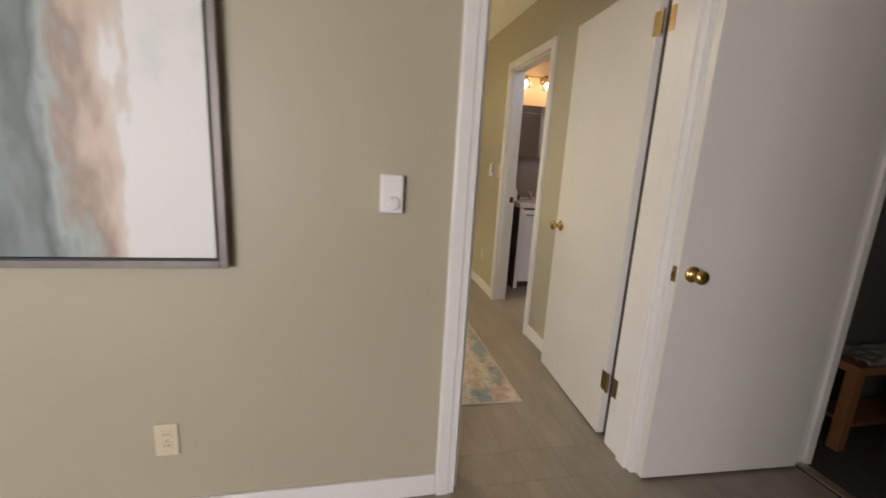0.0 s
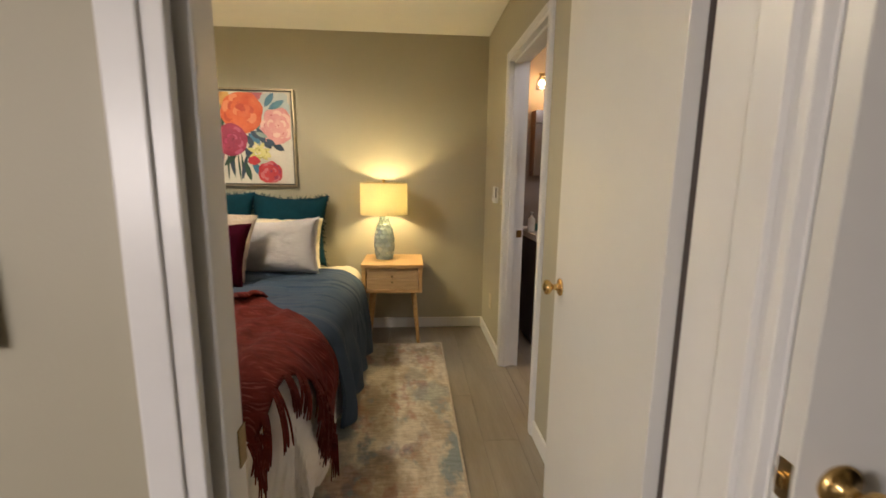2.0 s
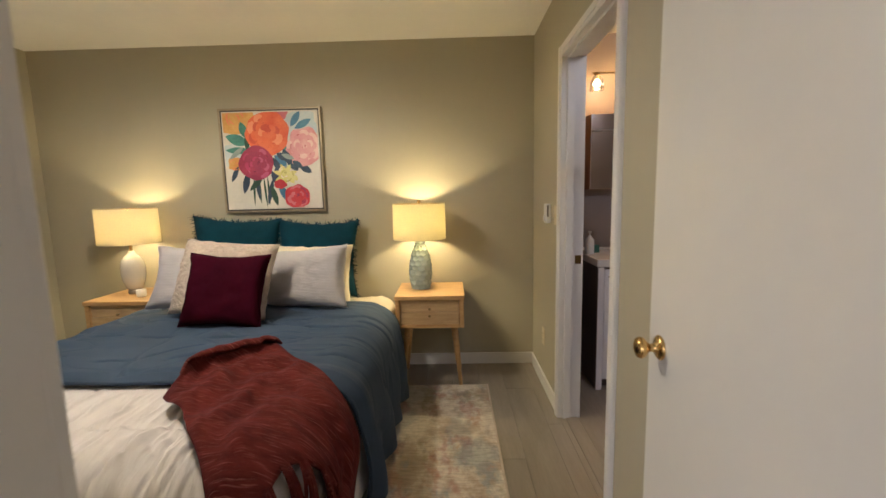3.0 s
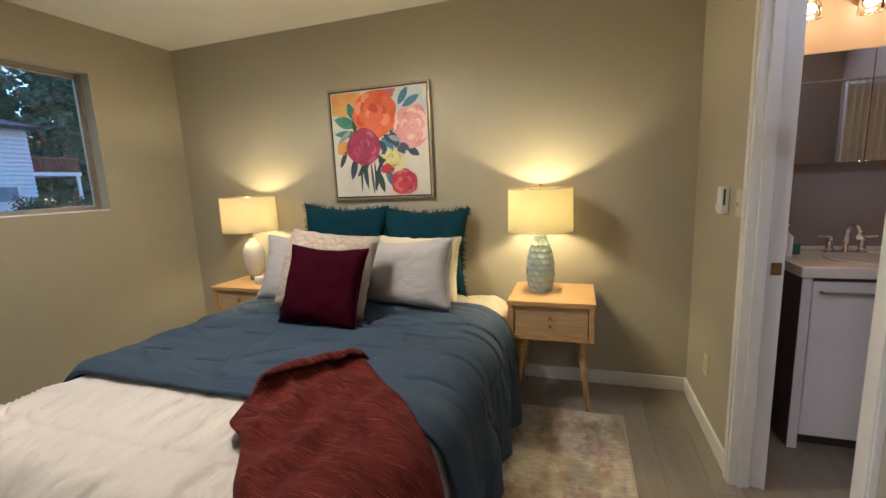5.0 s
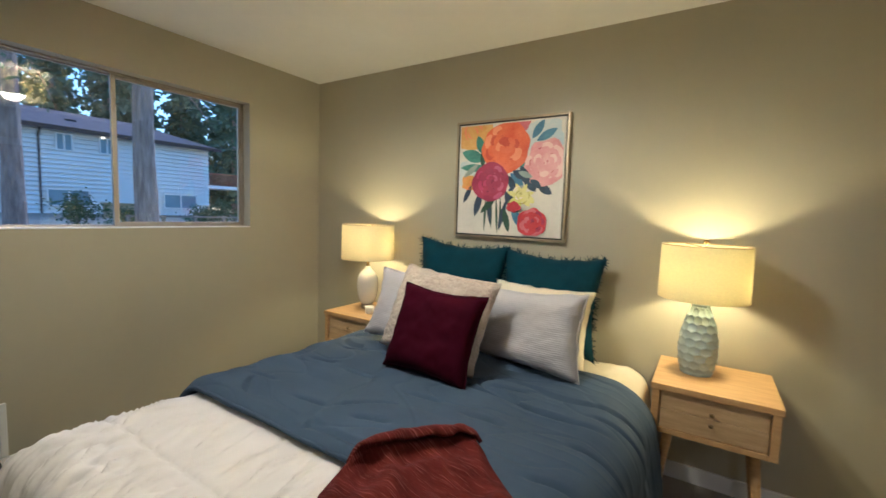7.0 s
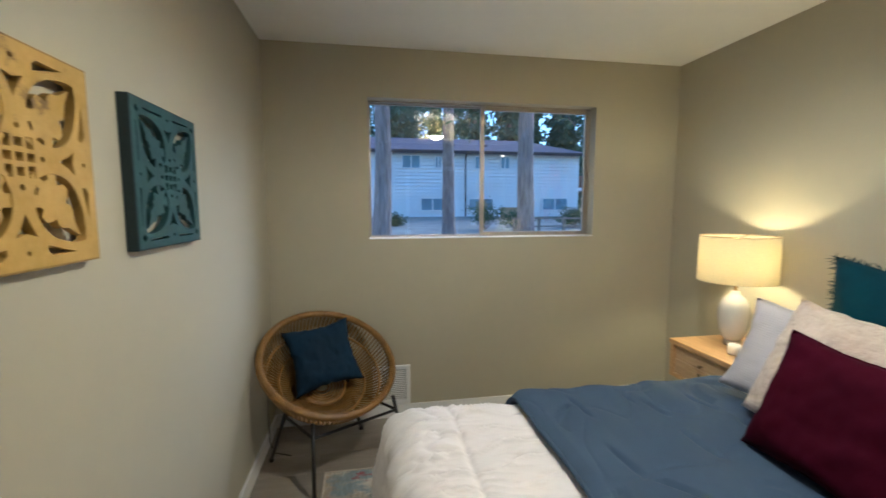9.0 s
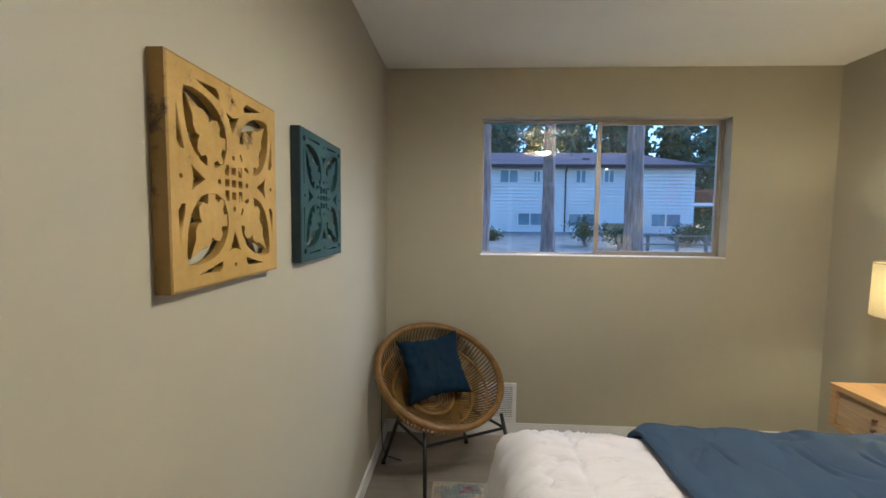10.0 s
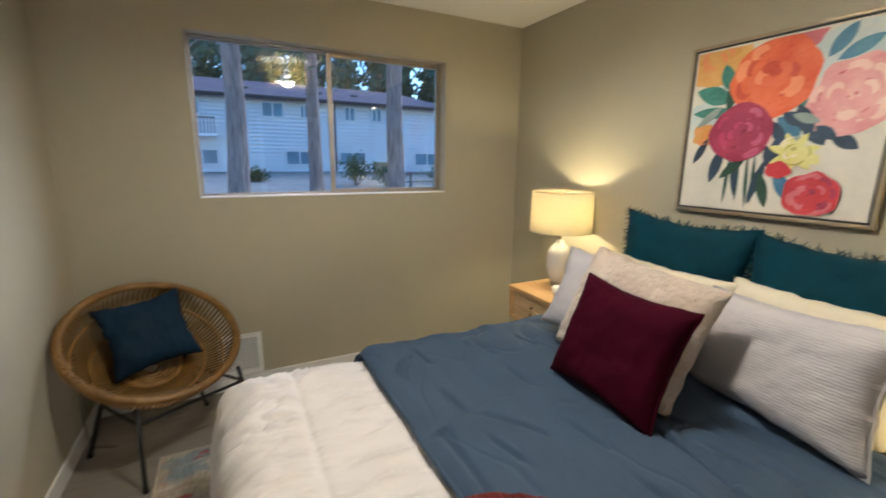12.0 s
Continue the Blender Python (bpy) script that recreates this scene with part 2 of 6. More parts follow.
def tube(bm, pts, r, n=6, closed=False):
    pts = [Vector(p) for p in pts]
    rings, m = [], len(pts)
    up = None
    for i, p in enumerate(pts):
        a = pts[(i - 1) % m] if closed or i else p
        b = pts[(i + 1) % m] if closed or i < m - 1 else p
        d = (b - a).normalized()
        if up is None:
            up = d.orthogonal().normalized()
        up = (up - d * up.dot(d)).normalized()
        side = d.cross(up)
        rad = r(i / max(1, m - 1)) if callable(r) else r
        rings.append([bm.verts.new(p + (up * math.cos(2 * math.pi * k / n) + side * math.sin(2 * math.pi * k / n)) * rad) for k in range(n)])
    pairs = list(zip(rings, rings[1:])) + ([(rings[-1], rings[0])] if closed else [])
    for a, b in pairs:
        for k in range(n):
            bm.faces.new((a[k], a[(k + 1) % n], b[(k + 1) % n], b[k]))
    if not closed:
        bm.faces.new(rings[0][::-1])
        bm.faces.new(rings[-1])
    return bm


def grid(f, nu, nv):
    """A sheet from f(u, v), u and v from 0 to 1."""
    bm = bmesh.new()
    vs = [[bm.verts.new(f(i / nu, j / nv)) for j in range(nv + 1)] for i in range(nu + 1)]
    for i in range(nu):
        for j in range(nv):
            bm.faces.new((vs[i][j], vs[i + 1][j], vs[i + 1][j + 1], vs[i][j + 1]))
    return bm


def solid(ob, t, offset=-1.0):
    md = ob.modifiers.new("thickness", "SOLIDIFY")
    md.thickness, md.offset = t, offset
    return ob


def nz(x, y, z=0.0):
    return noise.noise((x, y, z))


# ---- structure ----
BX0, BX1 = 1.062, 1.876            # bedroom door opening
BY0, BY1 = 3.32, 4.07            # bathroom door opening
DH = 2.03
WY0, WY1, WZ0, WZ1 = 2.679, 4.255, 1.226, 2.127
XB, XH0, XH1, YH0 = 3.75, -2.3, 2.67, -2.6   # bathroom end, hall west and east faces, hall south face

bm = boxm(XH0 - 0.1, XH1, YH0 - 0.1, YN + 0.1, -0.14, -0.008)
floor = structure("floor", bm, M["subfloor"], "grey-brown wood-look plank floor")
bm = boxm(2.11, XB, 2.2, 5.0, -0.14, 0.0)
structure("floor_bathroom", bm, M["plank"], "grey-brown bathroom floor")
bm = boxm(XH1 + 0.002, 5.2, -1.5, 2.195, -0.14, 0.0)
structure("floor_side_room", bm, M["carpet"], "taupe carpet of the unlit side room, darkened in colour for its shade")
bm = boxm(XH0 - 0.1, 5.2, YH0 - 0.1, 5.0, HC, HC + 0.12)
structure("ceiling", bm, M["ceil"], "cream painted ceiling")

bm = boxm(XH0 - 0.1, BX0 - 0.02, YH, YS, 0, HC)
box(bm, BX1 + 0.02, XE, YH, YS, 0, HC)
box(bm, BX0 - 0.02, BX1 + 0.02, YH, YS, DH + 0.02, HC)
structure("wall_south", bm, M["wall"], "sage-grey painted wall between hall and bedroom")
structure("wall_north", boxm(XW - 0.14, 2.06, YN, YN + 0.12, 0, HC), M["wall"], "sage-grey painted wall behind the bed")
bm = boxm(XW - 0.14, XW, YS, WY0, 0, HC)
box(bm, XW - 0.14, XW, WY1, YN, 0, HC)
box(bm, XW - 0.14, XW, WY0, WY1, 0, WZ0)
box(bm, XW - 0.14, XW, WY0, WY1, WZ1, HC)
structure("wall_west", bm, M["wall"], "sage-grey painted wall with the window")
bm = boxm(XE, 2.06, YS, BY0 - 0.02, 0, HC)
box(bm, XE, 2.06, BY1 + 0.02, YN, 0, HC)
box(bm, XE, 2.06, BY0 - 0.02, BY1 + 0.02, DH + 0.02, HC)
structure("wall_east", bm, M["wall"], "sage-grey painted wall with the bathroom doorway")
bm = boxm(2.06, 2.11, 2.2, BY0 - 0.02, 0, HC)
box(bm, 2.06, 2.11, BY1 + 0.02, 5.0, 0, HC)
box(bm, 2.06, 2.11, BY0 - 0.02, BY1 + 0.02, DH + 0.02, HC)
structure("wall_bathroom_west", bm, M["bathwall"], "mauve-taupe bathroom wall")
structure("wall_bathroom_north", boxm(2.11, XB, YN, YN + 0.1, 0, HC), M["bathwall"], "mauve-taupe bathroom wall")
structure("wall_bathroom_east", boxm(XB, XB + 0.1, 2.2, 5.0, 0, HC), M["bathwall"], "mauve-taupe bathroom wall")
structure("wall_bathroom_south", boxm(XE, XB, 2.1, 2.2, 0, HC), M["bathwall"], "mauve-taupe bathroom wall")
# hall and side room
bm = boxm(XE, XH1, YH, YS, 0, HC)
structure("wall_south_east", bm, M["wall"], "sage-grey painted hall wall")
SY0, SY1 = 1.01, 1.80            # side-room door opening
bm = boxm(XH1, XH1 + 0.11, YH0, SY0 - 0.02, 0, HC)
box(bm, XH1, XH1 + 0.11, SY1 + 0.02, YS, 0, HC)
box(bm, XH1, XH1 + 0.11, SY0 - 0.02, SY1 + 0.02, DH + 0.02, HC)
structure("wall_hall_east", bm, M["wall"], "sage-grey painted hall wall with an open doorway")
structure("wall_hall_west", boxm(XH0 - 0.1, XH0, YH0, YH, 0, HC), M["wall"], "sage-grey painted hall wall")
bm = boxm(XH0 - 0.1, -2.25, YH0 - 0.1, YH0, 0, HC)
box(bm, -0.7, XH1, YH0 - 0.1, YH0, 0, HC)
box(bm, -2.25, -0.7, YH0 - 0.1, YH0, 0, 0.85)
box(bm, -2.25, -0.7, YH0 - 0.1, YH0, 2.2, HC)
structure("wall_hall_south", bm, M["wall"], "sage-grey painted hall wall with a window opening")
# unseen wall, added to cut the hall window's light towards the hall door
structure("wall_hall_light_block", boxm(0.88, XH1, -0.26, -0.16, 0, HC), M["wall"], "unseen sage-grey wall added to shade the hall door")
structure("wall_side_north", boxm(XH1 + 0.11, 5.2, 2.05, 2.099, 0, HC), M["shaded_wall"], "plain wall of the unlit side room")
structure("wall_side_east", boxm(5.1, 5.2, -1.5, 2.05, 0, HC), M["shaded_wall"], "plain wall of the unlit side room")
structure("wall_side_south", boxm(XH1 + 0.11, 5.1, -1.6, -1.5, 0, HC), M["shaded_wall"], "plain wall of the unlit side room")


def board(bm, a, b, z0, z1, t, flip=1):
    """A skirting board along a wall from a to b, t thick towards flip, with an eased top."""
    (x0, y0), (x1, y1) = a, b
    if abs(x1 - x0) > abs(y1 - y0):
        box(bm, x0, x1, min(y0, y0 + flip * t), max(y0, y0 + flip * t), z0, z1, 0.004)
    else:
        box(bm, min(x0, x0 + flip * t), max(x0, x0 + flip * t), y0, y1, z0, z1, 0.004)


BH, BT = 0.088, 0.014
bm = bmesh.new()
board(bm, (XW, YN), (XE, YN), 0.0, BH, BT, -1)
structure("baseboard", bm, M["trim"], "white painted baseboard")
bm = bmesh.new()
board(bm, (XW, YS), (XW, YN - BT), 0.0, BH, BT, 1)
structure("baseboard", bm, M["trim"], "white painted baseboard")
bm = bmesh.new()
board(bm, (XW + BT, YS), (BX0 - 0.065, YS), 0.0, BH, BT, 1)
structure("baseboard", bm, M["trim"], "white painted baseboard")
bm = bmesh.new()
board(bm, (XE, YS), (XE, BY0 - 0.062), 0.0, BH, BT, -1)
structure("baseboard", bm, M["trim"], "white painted baseboard")
bm = bmesh.new()
board(bm, (XE, BY1 + 0.062), (XE, YN - BT), 0.0, BH, BT, -1)
structure("baseboard", bm, M["trim"], "white painted baseboard")
bm = bmesh.new()
board(bm, (XH0, YH), (1.026, YH), 0.0, BH, BT, -1)
structure("baseboard", bm, M["trim"], "white painted baseboard")


def casing(name, axis, lo, hi, face, out, top=DH, w=0.058, t=0.016, wl=0.058):
    """Stepped door casing round an opening lo..hi on a wall face; out: +1 or -1, the way it stands proud."""
    bm = bmesh.new()
    for a0, a1, z0, z1 in ((lo - wl, lo, 0, top + w), (hi, hi + w, 0, top + w), (lo, hi, top, top + w)):
        for s, (k0, k1) in enumerate(((0.0, 1.0), (0.35, 0.95))):
            if z1 - z0 > 1:
                inner = a1 if a0 < lo else a0
                o = a0 if a0 < lo else a1
                b0, b1 = sorted((o + (inner - o) * (1 - k1), o + (inner - o) * (1 - k0)))
                c0, c1 = z0, z1
            else:
                b0, b1, c0, c1 = a0, a1, z0 + w * k0, z0 + w * k1
            f0, f1 = sorted((face - out * 0.001, face + out * (t + 0.005 * s)))
            if axis == "x":
                box(bm, b0, b1, f0, f1, c0, c1, 0.003)
            else:
                box(bm, f0, f1, b0, b1, c0, c1, 0.003)
    return structure(name, bm, M["trim"], "white painted door casing")


def jamb(name, axis, lo, hi, f0, f1, stop, top=DH, sl=0.014):
    def across(a0, a1, b0, b1):
        return (a0, a1, b0, b1) if axis == "x" else (b0, b1, a0, a1)
    ob = structure(name, boxm(*across(lo - 0.02, hi + 0.02, f0, f1), top, top + 0.02, 0.002), M["trim"], "white painted door jamb with a stop")
    for a0, a1 in ((lo - 0.02, lo), (hi, hi + 0.02)):
        part("side_jamb", boxm(*across(a0, a1, f0, f1), 0, top, 0.002), M["trim"], ob)
    for a0, a1, z0, z1 in ((lo, lo + sl, 0, top), (hi - 0.014, hi, 0, top), (lo + sl, hi - 0.014, top - 0.014, top)):
        part("stop_strip", boxm(*across(a0, a1, *stop), z0, z1, 0.003), M["trim"], ob)
    return ob


casing("door_trim_hall", "x", BX0 + 0.040, BX1, YH, -1, wl=0.074)
casing("door_trim_bedroom", "x", BX0, BX1 + 0.02, YS, 1)
jamb("door_jamb_bedroom", "x", BX0, BX1, YH - 0.001, YS + 0.001, (YH + 0.012, YH + 0.071), sl=0.056)
casing("door_trim_bathroom", "y", BY0, BY1, XE, -1)
jamb("door_jamb_bathroom", "y", BY0, BY1, XE - 0.001, 2.116, (2.014, 2.056))
casing("door_trim_side_room", "y", SY0, SY1, XH1, -1, w=0.04, wl=0.04)
jamb("door_jamb_side_room", "y", SY0, SY1, XH1 - 0.001, XH1 + 0.111, (XH1 + 0.05, XH1 + 0.09))
# thresholds
structure("threshold_bathroom", boxm(2.03, 2.10, BY0, BY1, 0.0005, 0.007, 0.003), M["plank"], "brown threshold strip")
structure("threshold_side_room", boxm(XH1 + 0.01, XH1 + 0.06, SY0, SY1, 0.0005, 0.008, 0.003), M["alu"], "metal threshold strip")


def knob(parent, at, way, material="brass"):
    """A round door knob with rose and neck; way: unit direction it points."""
    prof = [(0.031, 0.0), (0.032, 0.004), (0.026, 0.009), (0.012, 0.012), (0.010, 0.028), (0.016, 0.034), (0.0255, 0.042), (0.0275, 0.050), (0.024, 0.058), (0.012, 0.0625), (0.002, 0.063)]
    bm = lathe(prof, 28)
    q = Vector((0, 0, 1)).rotation_difference(Vector(way)).to_matrix().to_4x4()
    bmesh.ops.transform(bm, matrix=Matrix.Translation(at) @ q, verts=bm.verts)
    return part("knob", bm, M[material], parent, "round brass door knob", True)


def hinge(parent, x, y, z, material="bronze"):
    bm = bmesh.new()
    for k in range(5):
        lathe([(0.0068, 0.0), (0.0068, 0.0175)], 12, (0, 0, -0.045 + 0.018 * k), bm)
    box(bm, -0.034, 0.0, -0.003, 0.001, -0.045, 0.045)
    box(bm, 0.0, 0.034, -0.003, 0.001, -0.045, 0.045)
    bmesh.ops.transform(bm, matrix=pose(x, y, z), verts=bm.verts)
    return part("hinge", bm, M[material], parent, "antique brass hinge")


# bedroom door, swung open into the room, hinged on the east jamb
d1 = tagged(new("door_1"), "white flush bedroom door, swung open into the room", "door", "", "structure")
d1.matrix_basis = pose(1.868, YS + 0.030, 0, 0, 0, 86.5)
part("door_leaf", boxm(0.030, 0.760, -0.035, 0.0, 0.012, 2.02, 0.002), M["door"], d1)
knob(d1, (0.69, 0.0, 0.918), (0, 1, 0))
part("latch_plate", boxm(0.7585, 0.7615, -0.029, -0.006, 0.89, 0.947, 0.001), M["bronze"], d1, "brass latch plate")
for hz in (0.29, 1.83):
    bm = bmesh.new()
    lathe([(0.0075, -0.046), (0.0075, 0.046)], 12, (0, 0, hz), bm)
    box(bm, -0.004, 0.05, -0.002, 0.002, hz - 0.045, hz + 0.045)
    bmesh.ops.translate(bm, verts=bm.verts, vec=(0, 0.0, 0))
    part("hinge", bm, M["bronze"], d1, "antique brass hinge")
bm = bmesh.new()
for hz in (0.29, 1.83):
    box(bm, BX1 - 0.0015, BX1 + 0.002, YS - 0.034, YS + 0.001, hz - 0.045, hz + 0.045)
structure("hinge_leaf", bm, M["bronze"], "antique brass hinge leaves on the jamb")
# dark strip added behind the casing to stand in for shade in the hinge gap
structure("hinge_gap_shade", boxm(1.903, 1.945, YS + 0.0225, YS + 0.056, 0, DH), M["vanside"], "dark strip standing in for the shade in the hinge gap")
# hall door, folded back against the wall
d2 = tagged(new("door_2"), "white flush door, opened back against the hall wall", "door", "", "structure")
d2.matrix_basis = pose(2.652, 1.775, 0, 0, 0, 177.6)
part("door_leaf", boxm(0.0, 0.762, -0.035, 0.0, 0.012, 2.02, 0.002), M["door"], d2)
knob(d2, (0.70, 0.0, 0.893), (0, 1, 0))
part("latch_plate", boxm(0.7605, 0.7635, -0.029, -0.006, 0.86, 0.92, 0.001), M["bronze"], d2, "brass latch plate")
part("latch_bolt", boxm(0.7632, 0.772, -0.022, -0.012, 0.88, 0.90, 0.002), M["brass"], d2, "brass latch bolt")
structure("strike_plate_bathroom", boxm(2.072, 2.106, BY1 - 0.002, BY1 + 0.001, 0.918, 0.966), M["brass"], "brass strike plate")
structure("strike_plate_bedroom", boxm(BX0 + 0.054, BX0 + 0.0585, YH + 0.048, YH + 0.0712, 0.87, 0.93), M["bronze"], "brass strike plate")

# window
win = tagged(new("window_1"), "wide aluminium sliding window in a painted recess", "window", "", "structure")
XG = XW - 0.115


def frame_bars(bm, y0, y1, z0, z1, x0, x1, w, bev=0.002):
    box(bm, x0, x1, y0, y0 + w, z0, z1, bev)
    box(bm, x0, x1, y1 - w, y1, z0, z1, bev)
    box(bm, x0, x1, y0 + w, y1 - w, z0, z0 + w, bev)
    box(bm, x0, x1, y0 + w, y1 - w, z1 - w, z1, bev)
    return bm


part("window_frame", frame_bars(bmesh.new(), WY0, WY1, WZ0, WZ1, XG - 0.03, XG + 0.035, 0.010), M["alu"], win)
YM = 3.475
part("sash", frame_bars(bmesh.new(), YM - 0.03, WY1 - 0.010, WZ0 + 0.010, WZ1 - 0.010, XG + 0.004, XG + 0.026, 0.024), M["alu"], win, "sliding sash")
part("sash", frame_bars(bmesh.new(), WY0 + 0.010, YM + 0.006, WZ0 + 0.010, WZ1 - 0.010, XG - 0.022, XG - 0.002, 0.007), M["alu"], win, "fixed sash")
for a, b, x in ((YM - 0.008, WY1 - 0.032, XG + 0.015), (WY0 + 0.015, YM + 0.001, XG - 0.012)):
    p = part("pane", boxm(x - 0.002, x + 0.002, a, b, WZ0 + (0.015 if a < 3 else 0.032), WZ1 - (0.015 if a < 3 else 0.032)), M["glass"], win, "clear glass pane")
    p.visible_shadow = False
part("window_sill", boxm(XG + 0.036, XW + 0.004, WY0 + 0.001, WY1 - 0.001, WZ0 - 0.001, WZ0 + 0.006, 0.002), M["trim"], win, "white painted sill")

# ---- bedroom: bed ----
BEDX, BHALF, BTOP, BFOOT, BHEAD = 0.12, 0.80, 0.545, 2.80, 4.87


def drape(s, t, off=0.0, bulge=1.0, foot=True):
    """A cloth's flat place (s across, t along) laid over the bed: over the edges it turns down and hangs."""
    def fold(d, r=0.11):
        if d <= 0:
            return 0.0, 0.0
        q = r * math.pi / 2
        if d < q:
            a = d / r
            return r * math.sin(a), r * (1 - math.cos(a))
        return r + 0.05 * (1 - math.exp(-(d - q) * 4)), r + (d - q)
    edge = BHALF - 0.09
    sd = s - BEDX
    ox, dx = fold(abs(sd) - edge)
    x = BEDX + math.copysign(min(abs(sd), edge) + ox, sd) if abs(sd) > edge else s
    oy, dy = fold((BFOOT + 0.07) - t) if foot else (0.0, 0.0)
    y = (BFOOT + 0.07) - oy if dy > 0 else t
    k = (dx ** 4 + dy ** 4) ** 0.25
    k = max(dx, dy) * 0.6 + k * 0.4
    z = BTOP - min(k, BTOP - 0.03)
    nx = math.copysign(min(1, dx / 0.11), sd)
    ny = -min(1, dy / 0.11)
    nzv = max(0.0, 1 - max(abs(nx), abs(ny)))
    v = Vector((nx, ny, nzv))
    v = v.normalized() if v.length > 0.01 else Vector((0, 0, 1))
    return Vector((x, y, z)) + v * off


bed = thing("bed", "queen bed base and mattress under the bedding", "bed")
part("mattress", boxm(BEDX - 0.75, BEDX + 0.75, 2.84, 4.86, 0.30, 0.555, 0.05), M["cream"], bed, "white mattress")
part("box_spring", boxm(BEDX - 0.745, BEDX + 0.745, 2.85, 4.86, 0.14, 0.298, 0.02), M["dark"], bed, "dark fabric box spring")
for ix in (-0.66, 0.66):
    for iy in (2.95, 4.75):
        part("leg", lathe([(0.022, 0.0), (0.026, 0.139)], 14, (BEDX + ix, iy, 0)), M["black"], bed)


def sheet_f(u, v):
    s, t = BEDX - 0.98 + 1.96 * u, 4.20 + 0.66 * v
    w = 0.010 * nz(s * 9, t * 9, 3) + 0.008 * nz(s * 22, t * 6, 8)
    return drape(s, t, 0.012 + w)


solid(solo("fitted_sheet", grid(sheet_f, 90, 40), M["cream"], "rumpled cream cotton sheet over the mattress", "sheet", smooth=True), 0.006)


def quilt_f(u, v):
    s, t = BEDX - 1.23 + 2.46 * u, BFOOT - 0.42 + (3.75 - BFOOT + 0.42) * v
    ph = s / 0.108 + 0.9 * nz(t * 2.4, s * 2.0, 5) + 0.5 * nz(t * 6, s * 5, 6)
    ridge = (1 - abs(math.sin(math.pi * ph))) ** 5 * (0.5 + 0.9 * nz(s * 4, t * 3.5, 2))
    fine = (1 - abs(math.sin(math.pi * (s / 0.031 + 1.6 * nz(t * 4, s * 4, 15))))) ** 2 * max(0.0, 0.4 + nz(s * 6, t * 6, 16))
    tuck = (1 - abs(math.sin(math.pi * (ph + 0.20)))) ** 3 * max(0.0, 0.6 + 0.9 * nz(s * 4, t * 3.5, 2))
    pleat = 0.012 * nz(s * 3 + t * 1.5, t * 2.0, 1) + (0.036 * ridge - 0.036 * tuck) * (1 - 0.8 * min(1.0, 5 * max(0.0, BFOOT + 0.03 - t) + 4 * max(0.0, abs(s - BEDX) - 0.74))) + 0.009 * fine + 0.006 * nz(s * 20, t * 7, 4) + 0.030 * abs(nz(s * 15, t * 10, 17)) * max(0.1, 1 - 4 * max(0.0, abs(s - BEDX) - 0.66)) * min(1.0, max(0.0, (3.02 - t) * 8)) - 0.012 * math.exp(-((t - 3.0) / 0.012) ** 2)
    pleat *= min(1.0, max(0.12, (3.31 - t) * 7))
    hang = max(0.0, (BFOOT + 0.05 - t)) + max(0.0, abs(s - BEDX) - 0.72)
    fold = 0.035 * math.sin(s * 17 + 3 * nz(s * 2, t, 6)) * min(1, hang * 3) if t < BFOOT + 0.05 else 0.03 * math.sin(t * 15 + 2 * nz(t * 2, s, 7)) * min(1, hang * 3)
    return drape(s, t, 0.035 + pleat + fold * 0.6)


quilt = solid(solo("white_quilt", grid(quilt_f, 460, 170), M["white"], "white crinkled cotton quilt over the foot of the bed", "quilt", smooth=True), 0.012)
part("hem", tube(bmesh.new(), [quilt_f(k / 200, 0.002) for k in range(201)], 0.008, 8), M["white"], quilt, "stitched foot hem", True)


TUFTS = [(-0.45 + 0.33 * i + 0.05 * math.sin(i * 3 + j), 3.50 + 0.27 * j + 0.03 * math.sin(i * 5 + j * 2)) for i in range(5) for j in range(3)]


def blue_f(u, v):
    s = BEDX - 1.26 + 2.52 * u
    front = 3.285 + 0.012 * nz(s * 3, 0, 2) + 0.003 * nz(s * 10, 1, 2)
    t = front + (4.47 - front) * v
    side = max(0.0, abs(s - BEDX) - 0.70)
    puff = 0.016 * nz(s * 2.2, t * 2.2, 11) + 0.010 * nz(s * 5, t * 5, 12) + 0.018 * max(0.0, nz(s * 1.5 + 3, t * 7, 13)) - 0.018 * max(0, 0.08 - abs(nz(s * 1.7, t * 3.4, 21))) / 0.08 * (nz(s * 3, t * 3, 4) > 0.05)
    shoulder = min(1.0, max(0.0, (s - BEDX - 0.30) * 3)) * min(1.0, max(0.0, (1.15 - s + BEDX) * 5))
    line = abs(math.sin(math.pi * (t / 0.060 + 1.1 * nz(s * 2.5, t * 2.5, 41) + 1.4 * s)))
    puff += 0.013 * (1 - line) ** 3 * shoulder * max(0.0, 0.35 + nz(s * 3, t * 3, 42))
    puff -= 0.004 * max(0.0, 1 - abs(nz(s * 3.2 + 0.6 * t, t * 5.5, 43)) / 0.07)
    puff -= 0.038 * math.exp(-((t - 3.945 - 0.03 * math.sin(s * 6)) / 0.011) ** 2) * min(1.0, max(0.0, (s - 0.20) * 6)) * min(1.0, max(0.0, (0.92 - s) * 5))
    fold = 0.045 * math.sin(t * 21 + 4 * nz(s * 1.5, t * 1.2, 14)) * min(1.0, side * 2.6)
    edge = min(1, v * 22) ** 0.5
    head = min(1, (1 - v) * 16) ** 0.5
    tuft = 0.0
    for tx, ty in TUFTS:
        if abs(t - ty) < 0.05:
            tuft -= 0.020 * math.exp(-((t - ty - 0.12 * (s - tx)) / 0.011) ** 2) / (1 + math.exp((abs(s - tx) - 0.07) * 90))
    return drape(s, t, 0.052 + 0.030 * edge * (0.35 + 0.65 * head) + puff * edge + fold * 0.55 + tuft)


